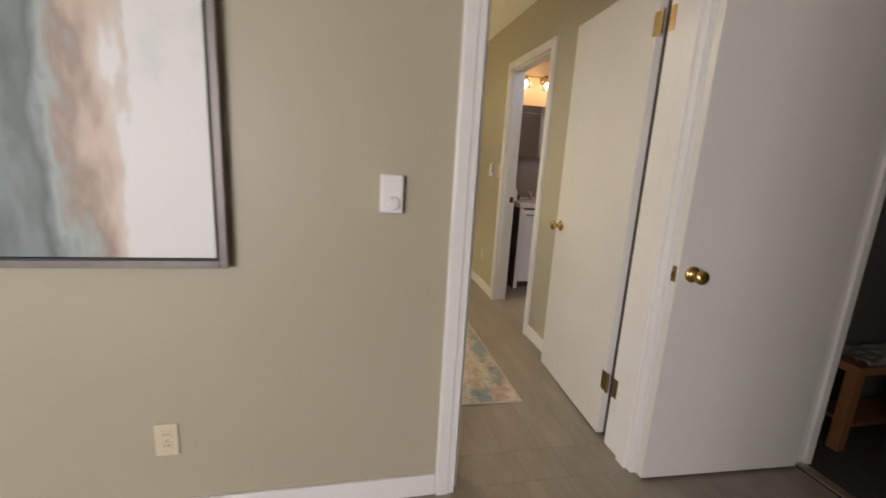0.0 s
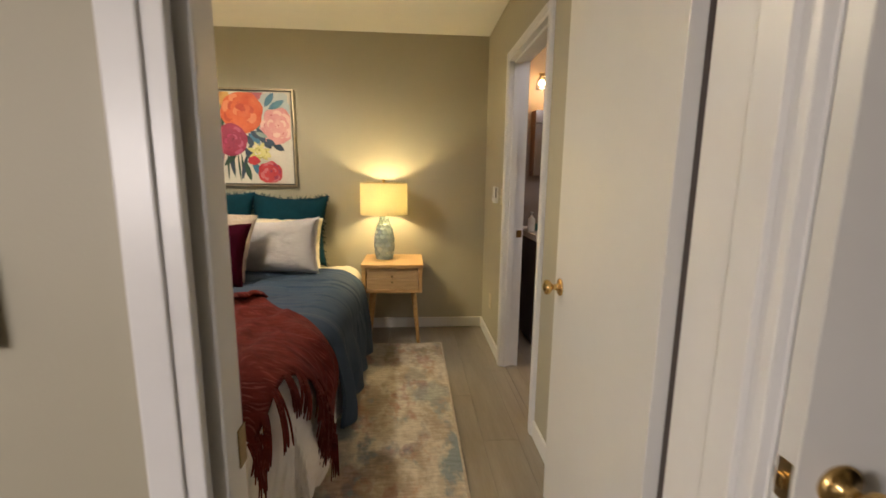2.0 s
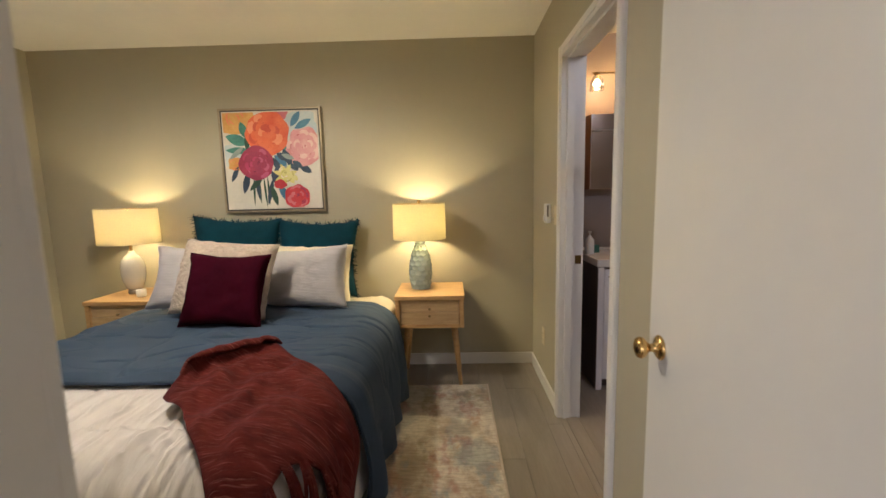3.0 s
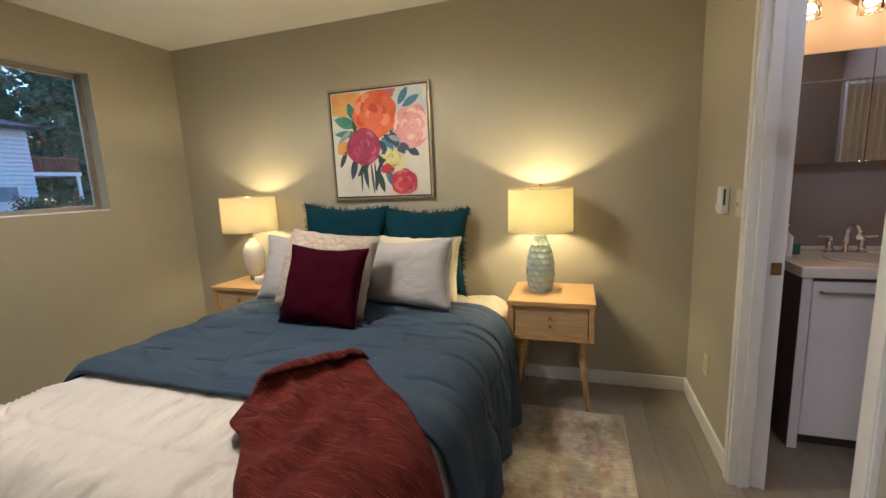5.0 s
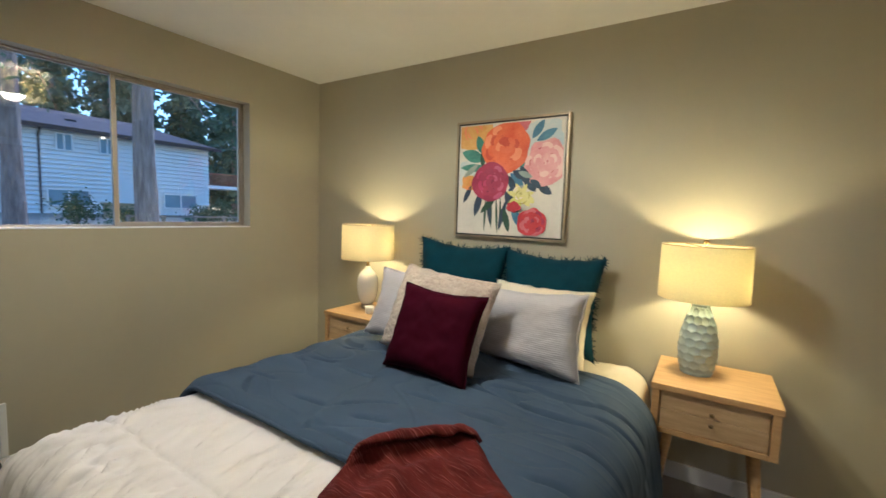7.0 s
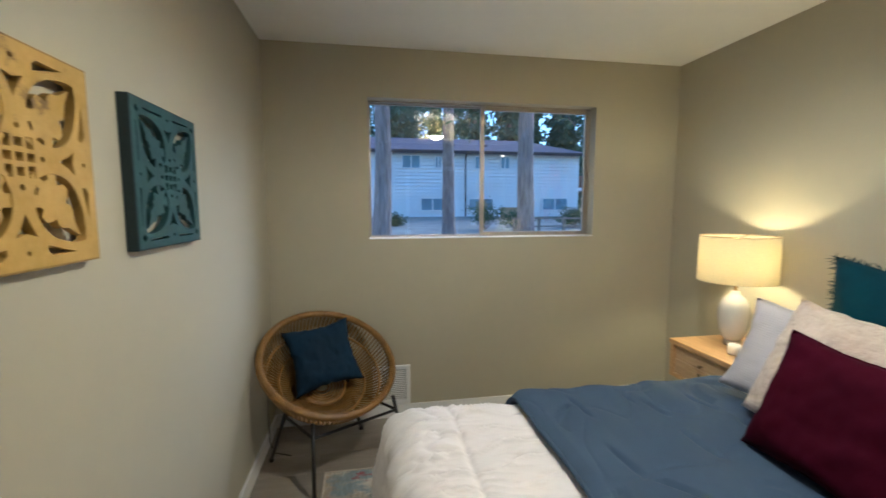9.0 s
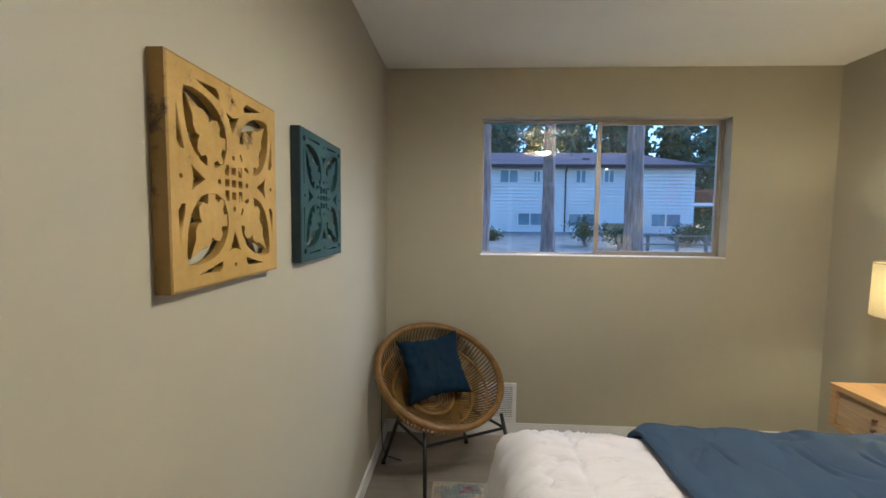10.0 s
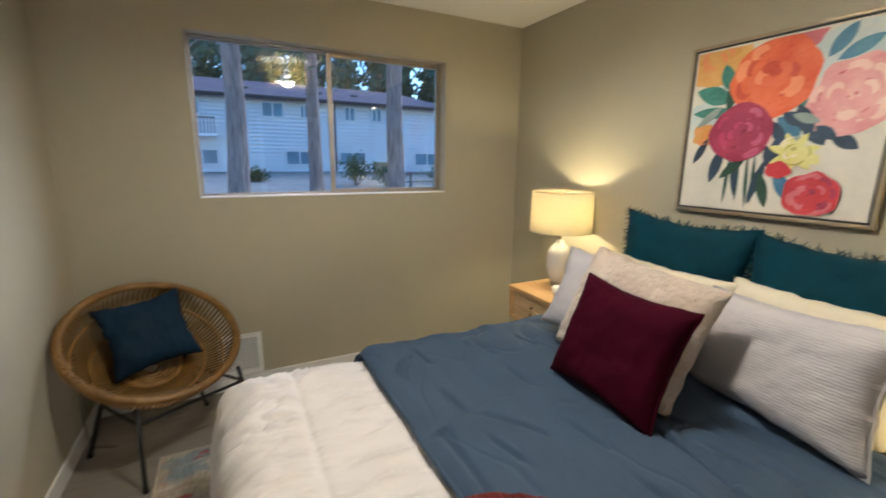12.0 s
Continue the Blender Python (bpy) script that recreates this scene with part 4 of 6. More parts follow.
# ---- rug ----
def rug_material():
    m = bpy.data.materials.new("distressed_rug_pile")
    t, b = nodes_of(m)
    L = t.links.new
    co = t.nodes.new("ShaderNodeTexCoord")
    def noise_tex(scale, detail, st, rough=0.6, off=0.0):
        mp = t.nodes.new("ShaderNodeMapping")
        mp.inputs["Scale"].default_value = st
        mp.inputs["Location"].default_value = (off, off * 0.7, 0)
        L(co.outputs["Object"], mp.inputs[0])
        n = t.nodes.new("ShaderNodeTexNoise")
        n.inputs["Scale"].default_value, n.inputs["Detail"].default_value, n.inputs["Roughness"].default_value = scale, detail, rough
        L(mp.outputs[0], n.inputs[0])
        return n.outputs[0]
    base = ramp_node(t, [(0.36, (0.34, 0.27, 0.20)), (0.45, (0.43, 0.35, 0.265)), (0.54, (0.62, 0.56, 0.47)), (0.68, (0.44, 0.36, 0.28))])
    L(noise_tex(2.6, 8, (1.4, 0.9, 1), 0.64), base.inputs[0])
    cur = base.outputs[0]
    sep = t.nodes.new("ShaderNodeSeparateXYZ")
    L(co.outputs["Object"], sep.inputs[0])

    def fade(axis, a, b, va, vb):
        """Strength of a dye along the rug's width or length."""
        mr = t.nodes.new("ShaderNodeMapRange")
        for k, val in enumerate((a, b, va, vb)):
            mr.inputs[k + 1].default_value = val
        L(sep.outputs[axis], mr.inputs[0])
        return mr.outputs[0]
    south, west, even = fade(1, 3.2, 3.9, 1.0, 0.35), fade(0, -0.9, -0.2, 1.0, 0.35), fade(0, -5, 5, 0.8, 0.8)
    for col, scale, lo, hi, off, where in (((0.21, 0.27, 0.30), 2.1, 0.52, 0.58, 3.0, south), ((0.32, 0.29, 0.19), 2.4, 0.585, 0.66, 31.0, even), ((0.42, 0.24, 0.15), 3.1, 0.60, 0.67, 7.0, even), ((0.30, 0.04, 0.05), 3.4, 0.55, 0.60, 12.0, west), ((0.10, 0.095, 0.14), 3.4, 0.55, 0.62, 21.0, west)):
        r = ramp_node(t, [(lo, (0, 0, 0)), (hi, (0.9, 0.9, 0.9))])
        L(noise_tex(scale, 6, (1.5, 0.9, 1), 0.64, off), r.inputs[0])
        am = t.nodes.new("ShaderNodeMath")
        am.operation = "MULTIPLY"
        L(r.outputs[0], am.inputs[0])
        L(where, am.inputs[1])
        mx = t.nodes.new("ShaderNodeMixRGB")
        mx.inputs[2].default_value = (*col, 1)
        L(am.outputs[0], mx.inputs[0])
        L(cur, mx.inputs[1])
        cur = mx.outputs[0]
    wear = ramp_node(t, [(0.36, (0.76, 0.76, 0.76)), (0.62, (1.12, 1.12, 1.12))])
    L(noise_tex(34, 4, (0.5, 3.0, 1), 0.6, 5.0), wear.inputs[0])
    mul = t.nodes.new("ShaderNodeMixRGB")
    mul.blend_type = "MULTIPLY"
    mul.inputs[0].default_value = 0.8
    L(cur, mul.inputs[1])
    L(wear.outputs[0], mul.inputs[2])
    L(mul.outputs[0], b.inputs["Base Color"])
    b.inputs["Roughness"].default_value = 0.95
    bp = t.nodes.new("ShaderNodeBump")
    bp.inputs["Strength"].default_value, bp.inputs["Distance"].default_value = 0.6, 0.004
    L(noise_tex(220, 3, (1, 1, 1), 0.6), bp.inputs["Height"])
    L(bp.outputs[0], b.inputs["Normal"])
    return m


RX0, RX1, RY0, RY1 = -1.17, 1.615, 2.415, 4.505
rug = thing("area_rug", "cream, taupe and blue distressed area rug under the bed", "rug")
part("rug_surface", boxm(RX0 + 0.012, RX1 - 0.012, RY0 + 0.012, RY1 - 0.012, 0.0008, 0.0095, 0.002), rug_material(), rug)
M["bind"] = mat("taupe_binding", (0.48, 0.41, 0.33), 0.9, vary=0.15, scale=40)
bm = bmesh.new()
for x0, x1, y0, y1 in ((RX0, RX0 + 0.012, RY0, RY1), (RX1 - 0.012, RX1, RY0, RY1), (RX0 + 0.012, RX1 - 0.012, RY0, RY0 + 0.012), (RX0 + 0.012, RX1 - 0.012, RY1 - 0.012, RY1)):
    box(bm, x0, x1, y0, y1, 0.0008, 0.0105, 0.003)
part("binding", bm, M["bind"], rug, "pale stitched binding")

# ---- rattan chair ----
CH = Vector((-1.336, 2.441, 0.574))
fwd = Vector((0.8715, 0.4903, 0)).normalized()
sidev = Vector((-fwd.y, fwd.x, 0))
EL = radians(57.6)
axis_n = fwd * math.cos(EL) + Vector((0, 0, math.sin(EL)))
axis_u = -fwd * math.sin(EL) + Vector((0, 0, math.cos(EL)))
chair = thing("rattan_chair", "round golden rattan basket chair on black steel legs", "chair", "", (0, 0, 0))
CR = 0.367


def on_bowl(a, q):
    """a: angle round the rim; q: 0 at the rim, 1 at the bottom of the bowl."""
    r = CR * math.cos(q * math.pi / 2) ** 0.75 if q < 1 else 0.0
    depth = 0.235 * math.sin(q * math.pi / 2)
    return CH + (sidev * math.cos(a) + axis_u * math.sin(a)) * r - axis_n * depth


bm = bmesh.new()
tube(bm, [on_bowl(2 * math.pi * i / 72, 0) for i in range(72)], 0.019, 10, True)
part("rim", bm, M["rattan"], chair, "thick wrapped rattan rim", True)
bm = bmesh.new()
for i in range(150):
    a0 = 2 * math.pi * i / 150
    c = on_bowl(a0, 0)
    rdir = (c - CH).normalized()
    tdir = axis_n.cross(rdir)
    tube(bm, [c + (rdir * math.cos(k * math.pi / 4) + axis_n * math.sin(k * math.pi / 4)) * 0.0205 + tdir * 0.0018 * k for k in range(8)], 0.0028, 4, True)
tagged(part("rim_wrapping", bm, M["rattan"], chair, "split cane wound round the rim"), kind="stuff")
for i in range(96):
    a = 2 * math.pi * i / 96
    bm = tube(bmesh.new(), [on_bowl(a + 0.05 * math.sin(q * 3.1), q) for q in (0.01, 0.15, 0.3, 0.45, 0.6, 0.72, 0.82)], 0.0048, 6)
    part("cane", bm, M["rattan"], chair, "", True)
for q, rr in ((0.36, 0.008), (0.60, 0.009), (0.83, 0.011)):
    bm = tube(bmesh.new(), [on_bowl(2 * math.pi * i / 60, q) + axis_n * 0.007 for i in range(60)], rr, 8, True)
    part("hoop", bm, M["rattan"], chair, "woven rattan hoop", True)
bm = bmesh.new()
for k in range(6):
    tube(bm, [on_bowl(2 * math.pi * i / 40, 0.84 + 0.025 * k) for i in range(40)], 0.007, 6, True)
part("seat_coil", bm, M["rattan"], chair, "coiled rattan seat centre", True)
base_c = Vector((-1.265, 2.475, 0))
feet = [Vector((-0.945, 2.39, 0.012)), Vector((-1.335, 2.107, 0.012)), Vector((-1.60, 2.60, 0.012)), Vector((-1.13, 2.875, 0.012))]
hips = [Vector((-1.050, 2.378, 0.352)), Vector((-1.270, 2.220, 0.358)), Vector((-1.490, 2.530, 0.390)), Vector((-1.250, 2.790, 0.372))]
for k in range(4):
    bm = tube(bmesh.new(), [feet[k], feet[k].lerp(hips[k], 0.5), hips[k]], 0.0105, 10)
    part("leg", bm, M["black"], chair, "", True)
    part("foot_cap", lathe([(0.013, 0.0), (0.0135, 0.018)], 12, (feet[k].x, feet[k].y, 0.0008)), M["black"], chair)
    a, b = feet[k].lerp(hips[k], 0.80), feet[(k + 1) % 4].lerp(hips[(k + 1) % 4], 0.80)
    part("stretcher", tube(bmesh.new(), [a, b], 0.008, 8), M["black"], chair)
cush = solo("navy_cushion", pillow_bm(0.358, 0.358, 0.13, 0.10, 41, 0.014), M["navy"], "navy blue square cushion in the rattan chair", "pillow", smooth=True)
cush.matrix_basis = pose(-1.434, 2.395, 0.567, 0, 0, 105) @ pose(0, 0, 0, -35.4) @ pose(0, 0, 0, 0, -7.5) @ pose(0, 0, -0.179)

# ---- pictures and panels ----
def flat_shape(bm, pts, y):
    bm.faces.new([bm.verts.new((x, y, z)) for x, z in pts])


def blob(cx, cz, r, seed, wob=0.12, n=30, squash=1.0):
    return [(cx + r * (1 + wob * nz(math.cos(a) * 1.6, math.sin(a) * 1.6, seed)) * math.cos(a), cz + r * squash * (1 + wob * nz(math.cos(a) * 1.6, math.sin(a) * 1.6, seed)) * math.sin(a)) for a in (2 * math.pi * k / n for k in range(n))]


def leaf_shape(x0, z0, x1, z1, w, n=9):
    d, out = Vector((x1 - x0, z1 - z0)), []
    nn = Vector((-d.y, d.x)).normalized()
    for k in range(n):
        q = k / (n - 1)
        p = Vector((x0, z0)) + d * q + nn * w * math.sin(math.pi * q) ** 0.8
        out.append((p.x, p.y))
    for k in range(n - 2, 0, -1):
        q = k / (n - 1)
        p = Vector((x0, z0)) + d * q - nn * w * math.sin(math.pi * q) ** 0.8
        out.append((p.x, p.y))
    return out


def paint(name, c1, c2, scale=8, stretch=(1, 1, 1)):
    return mat("paint_" + name, c1, 0.55, vary=0.1, scale=scale, col2=c2, bump=0.25, bscale=70, bdist=0.002, stretch=stretch)


def frame_bars_xz(bm, x0, x1, z0, z1, y0, y1, w):
    for a0, a1, b0, b1 in ((x0, x0 + w, z0, z1), (x1 - w, x1, z0, z1), (x0 + w, x1 - w, z0, z0 + w), (x0 + w, x1 - w, z1 - w, z1)):
        box(bm, a0, a1, y0, y1, b0, b1)
    return bm


def framed(name, label, x0, x1, z0, z1, yw, frame_mat, canvas_mat, fw=0.014, depth=0.036):
    """Canvas in a floater frame on a wall whose face is at yw and which the picture faces towards -y."""
    th = thing(name, label, "painting")
    part("canvas", boxm(x0 + fw + 0.009, x1 - fw - 0.009, yw - depth + 0.004, yw - 0.008, z0 + fw + 0.009, z1 - fw - 0.009, 0.002), canvas_mat, th, "stretched canvas")
    part("backing", boxm(x0 + 0.003, x1 - 0.003, yw - 0.007, yw - 0.001, z0 + 0.003, z1 - 0.003), M["dark"], th, "black inner rebate")
    g0, g1, h0, h1 = x0 + fw + 0.0002, x1 - fw - 0.0002, z0 + fw + 0.0002, z1 - fw - 0.0002
    part("inner_liner", frame_bars_xz(bmesh.new(), g0, g1, h0, h1, yw - depth + 0.005, yw - 0.0075, 0.0065), M["dark"], th, "black liner inside the frame")
    for a0, a1, b0, b1 in ((x0, x0 + fw, z0, z1), (x1 - fw, x1, z0, z1), (x0 + fw, x1 - fw, z0, z0 + fw), (x0 + fw, x1 - fw, z1 - fw, z1)):
        part("frame_bar", boxm(a0, a1, yw - depth, yw - 0.0075, b0, b1, 0.002), frame_mat, th)
    return th


PX0, PX1, PZ0, PZ1 = -0.318, 0.442, 1.222, 1.982
flor = framed("floral_painting", "framed painting of orange, pink and crimson blooms on white", PX0, PX1, PZ0, PZ1, YN, M["champ"], paint("canvas_white", (0.60, 0.58, 0.52), (0.74, 0.70, 0.62), 5))
PS, PCX, PCZ = 0.365, (PX0 + PX1) / 2, (PZ0 + PZ1) / 2
layer = [YN - 0.0328]


def fl(name, shapes, m):
    """Each painted shape is a thin flat piece, fanned from its middle."""
    for s in shapes:
        bm = bmesh.new()
        strip = name.endswith("stroke")
        s = [(PCX + max(-0.955, min(0.955, x)) * PS, PCZ + max(-0.955, min(0.955, z)) * PS) for x, z in s]
        if strip:
            vs = [bm.verts.new((x, layer[0], z)) for x, z in s]
            inner = [vs[0]] + vs[:8:-1] + [vs[8]]
            for k in range(8):
                q = [vs[k], vs[k + 1], inner[k + 1], inner[k]]
                bm.faces.new([v for i, v in enumerate(q) if v not in q[:i]])
            layer[0] -= 0.00003
            part(name, bm, m, flor)
            continue
        mid = bm.verts.new((sum(x for x, z in s) / len(s), layer[0], sum(z for x, z in s) / len(s)))
        vs = [bm.verts.new((x, layer[0], z)) for x, z in s]
        for k in range(len(vs)):
            bm.faces.new((mid, vs[k], vs[(k + 1) % len(vs)]))
        layer[0] -= 0.00004
        part(name, bm, m, flor)


def strokes(cx, cz, r, seed, n=9):
    """Crescent petal strokes winding round a rose."""
    rg, out = random.Random(seed), []
    for k in range(n):
        rr = r * (0.22 + 0.70 * k / n)
        a0, sp = rg.uniform(0, 6.283), rg.uniform(0.9, 1.7)
        w = r * rg.uniform(0.06, 0.12)
        arc = [(a0 + sp * q / 8, w * math.sin(math.pi * q / 8)) for q in range(9)]
        out.append([(cx + (rr + d) * math.cos(a), cz + (rr + d) * math.sin(a)) for a, d in arc] + [(cx + (rr - 0.3 * d) * math.cos(a), cz + (rr - 0.3 * d) * math.sin(a)) for a, d in arc[-2:0:-1]])
    return out


def petal(cx, cz, a, rr, ln, w, seed):
    """One broad curved brush dab lying across the radius at angle a."""
    out = []
    for k in range(16):
        q = 2 * math.pi * k / 16
        du, dv = ln * math.cos(q), w * math.sin(q) * (1 + 0.35 * nz(math.cos(q) * 2, math.sin(q) * 2, seed))
        aa = a + du / max(rr, 0.04)
        out.append((cx + (rr + dv) * math.cos(aa), cz + (rr + dv) * math.sin(aa)))
    return out


def rose(name, cx, cz, r, seed, tones, heart):
    """Rings of overlapping petals, from the rim to a dark heart, in uneven tones."""
    rg = random.Random(seed)
    for ring, (q, n) in enumerate(((0.80, 9), (0.62, 8), (0.44, 6), (0.28, 5), (0.15, 3))):
        a0 = rg.uniform(0, 6.28)
        for k in range(n):
            a = a0 + 6.283 * k / n + rg.uniform(-0.15, 0.15)
            rr = r * q * rg.uniform(0.93, 1.07)
            fl(name + "_petal", [petal(cx, cz, a, rr, r * q * 2.9 / n * rg.uniform(0.9, 1.25), r * rg.uniform(0.13, 0.19), seed * 50 + ring * 10 + k)], rg.choice(tones))
            if rg.random() < 0.75:
                fl(name + "_edge", [petal(cx, cz, a + rg.uniform(-0.15, 0.15), rr - r * 0.10, r * q * 1.7 / n, r * rg.uniform(0.02, 0.045), seed * 70 + k)], rg.choice(tones[:1] + heart[:1]))
    fl(name + "_heart", [petal(cx + 0.02, cz + 0.01, 0.7, r * 0.05, r * 0.09, r * 0.07, seed)], heart[0])


pt_or, pt_pk, pt_cr, pt_rd = paint("orange", (0.62, 0.075, 0.018), (0.78, 0.20, 0.07)), paint("pink", (0.62, 0.22, 0.24), (0.80, 0.48, 0.46)), paint("crimson", (0.22, 0.012, 0.055), (0.42, 0.05, 0.11)), paint("red", (0.40, 0.015, 0.03), (0.58, 0.06, 0.07))
pt_te, pt_gr, pt_nv, pt_bl, pt_ye, pt_gd, pt_sky = paint("teal", (0.02, 0.12, 0.11), (0.10, 0.33, 0.27)), paint("green", (0.012, 0.04, 0.025), (0.04, 0.11, 0.07)), paint("navy", (0.012, 0.025, 0.05), (0.05, 0.09, 0.15)), paint("blue", (0.03, 0.11, 0.26), (0.10, 0.27, 0.40)), paint("yellow", (0.60, 0.55, 0.12), (0.72, 0.70, 0.32)), paint("gold", (0.60, 0.26, 0.04), (0.74, 0.48, 0.16)), paint("sky", (0.42, 0.55, 0.60), (0.66, 0.68, 0.66), 6)
pt_do, pt_dp, pt_dc = paint("deep_orange", (0.50, 0.05, 0.02), (0.64, 0.12, 0.05)), paint("deep_pink", (0.48, 0.09, 0.13), (0.60, 0.20, 0.22)), paint("deep_crimson", (0.10, 0.006, 0.03), (0.20, 0.02, 0.06))
pt_lo, pt_lp, pt_mv = paint("light_orange", (0.74, 0.22, 0.08), (0.82, 0.34, 0.18)), paint("light_pink", (0.76, 0.46, 0.42), (0.84, 0.62, 0.56)), paint("mauve", (0.40, 0.06, 0.16), (0.52, 0.14, 0.22))
pt_wh, pt_gy, pt_mg, pt_ol = paint("warm_white", (0.74, 0.66, 0.56), (0.84, 0.76, 0.66)), paint("grey_green", (0.20, 0.27, 0.27), (0.38, 0.44, 0.40)), paint("magenta", (0.36, 0.02, 0.10), (0.50, 0.07, 0.16)), paint("olive", (0.30, 0.27, 0.05), (0.44, 0.40, 0.10))
fl("background_wash", [blob(0.60, 0.70, 0.42, 60, 0.3, 24, 0.7), blob(-0.8, 0.1, 0.25, 61, 0.3, 24)], pt_sky)
fl("gold_flower", [blob(-0.74, 0.80, 0.30, 62, 0.3), blob(-0.48, 0.84, 0.2, 63, 0.35), blob(-0.76, -0.06, 0.15, 64, 0.35)], pt_gd)
fl("pink_bloom_behind", [blob(0.14, 0.92, 0.24, 65, 0.25, 24, 0.6)], pt_dp)
fl("stem", [leaf_shape(x, -0.30, x2, z2, 0.022) for x, x2, z2 in ((-0.40, -0.42, -0.92), (-0.30, -0.28, -0.88), (-0.2, -0.16, -0.95), (-0.12, -0.10, -0.9))], pt_gr)
fl("teal_leaf", [leaf_shape(-0.45, 0.34, -0.92, 0.50, 0.11), leaf_shape(-0.5, 0.45, -0.60, 0.78, 0.08), leaf_shape(-0.4, 0.2, -0.94, 0.22, 0.07), leaf_shape(0.2, 0.2, 0.42, 0.36, 0.08), leaf_shape(0.22, -0.62, 0.48, -0.60, 0.05)], pt_te)
fl("navy_leaf", [leaf_shape(0.3, 0.08, 0.52, -0.22, 0.09), leaf_shape(0.55, -0.1, 0.80, -0.26, 0.07), leaf_shape(-0.5, -0.2, -0.62, -0.66, 0.07), leaf_shape(-0.36, -0.3, -0.30, -0.80, 0.04), leaf_shape(0.0, -0.35, -0.14, -0.9, 0.05), leaf_shape(-0.7, -0.1, -0.86, -0.42, 0.05), leaf_shape(0.1, -0.1, 0.08, -0.4, 0.07)], pt_nv)
fl("blue_leaf", [leaf_shape(0.42, 0.66, 0.62, 0.96, 0.07), leaf_shape(0.5, 0.62, 0.84, 0.80, 0.07), leaf_shape(0.1, -0.5, 0.34, -0.86, 0.08), leaf_shape(0.05, 0.1, 0.3, -0.12, 0.08)], pt_bl)
fl("green_leaf", [leaf_shape(-0.05, -0.5, 0.06, -0.92, 0.06), leaf_shape(-0.46, 0.6, -0.5, 0.2, 0.06), leaf_shape(-0.2, -0.3, -0.5, -0.6, 0.06)], pt_gr)
pt_mo, pt_mp, pt_mc = paint("mid_orange", (0.66, 0.11, 0.035), (0.76, 0.20, 0.08)), paint("mid_pink", (0.66, 0.26, 0.28), (0.76, 0.40, 0.40)), paint("mid_crimson", (0.26, 0.018, 0.07), (0.36, 0.05, 0.11))
fl("pink_rose", [blob(0.66, 0.25, 0.38, 66, 0.25)], pt_pk)
rose("pink", 0.66, 0.25, 0.36, 3, [pt_lp, pt_pk, pt_mp, pt_pk, pt_lp, pt_mp], [pt_dp])
fl("orange_rose", [blob(-0.06, 0.54, 0.43, 68, 0.18)], pt_or)
rose("orange", -0.05, 0.55, 0.43, 8, [pt_do, pt_or, pt_mo, pt_lo, pt_or, pt_mo], [pt_do])
fl("dark_leaf", [leaf_shape(0.24, 0.22, 0.40, -0.12, 0.08), leaf_shape(0.10, 0.14, 0.34, 0.0, 0.07), leaf_shape(0.02, 0.06, 0.16, -0.22, 0.06), leaf_shape(-0.02, -0.2, 0.10, -0.52, 0.06), leaf_shape(0.42, -0.02, 0.62, -0.16, 0.06)], pt_nv)
fl("grey_leaf", [leaf_shape(0.20, 0.12, 0.46, 0.02, 0.05), leaf_shape(-0.56, 0.28, -0.86, 0.04, 0.05), leaf_shape(0.3, -0.1, 0.2, -0.3, 0.05)], pt_gy)
fl("crimson_rose", [blob(-0.32, -0.06, 0.34, 71, 0.15)], pt_cr)
rose("crimson", -0.30, -0.05, 0.33, 5, [pt_mv, pt_cr, pt_mc, pt_mg, pt_cr, pt_mc], [pt_dc])
fl("yellow_flower", [blob(0.24, -0.26, 0.12, 73, 0.45), blob(0.42, -0.36, 0.08, 74, 0.45)], pt_ye)
fl("yellow_petal", [leaf_shape(0.26, -0.30, 0.26 + 0.26 * math.cos(a), -0.30 + 0.24 * math.sin(a), 0.045) for a in (0.3, 1.1, 1.9, 2.8, 3.7, 4.6, 5.5)], pt_ye)
fl("olive_stroke", strokes(0.28, -0.30, 0.17, 18, 6), pt_ol)
fl("white_stroke", strokes(0.26, -0.28, 0.2, 19, 4), pt_wh)
fl("red_bud", [blob(0.14, -0.48, 0.13, 75, 0.3, 24, 0.75)], pt_rd)
fl("red_rose", [blob(0.48, -0.74, 0.25, 76, 0.2)], pt_rd)
rose("red", 0.48, -0.74, 0.24, 6, [pt_cr, pt_rd, pt_rd, pt_rd, pt_dp], [pt_dc])
fl("gold_stroke", strokes(-0.76, -0.06, 0.14, 22, 5) + strokes(-0.66, 0.82, 0.24, 23, 7), pt_lo)


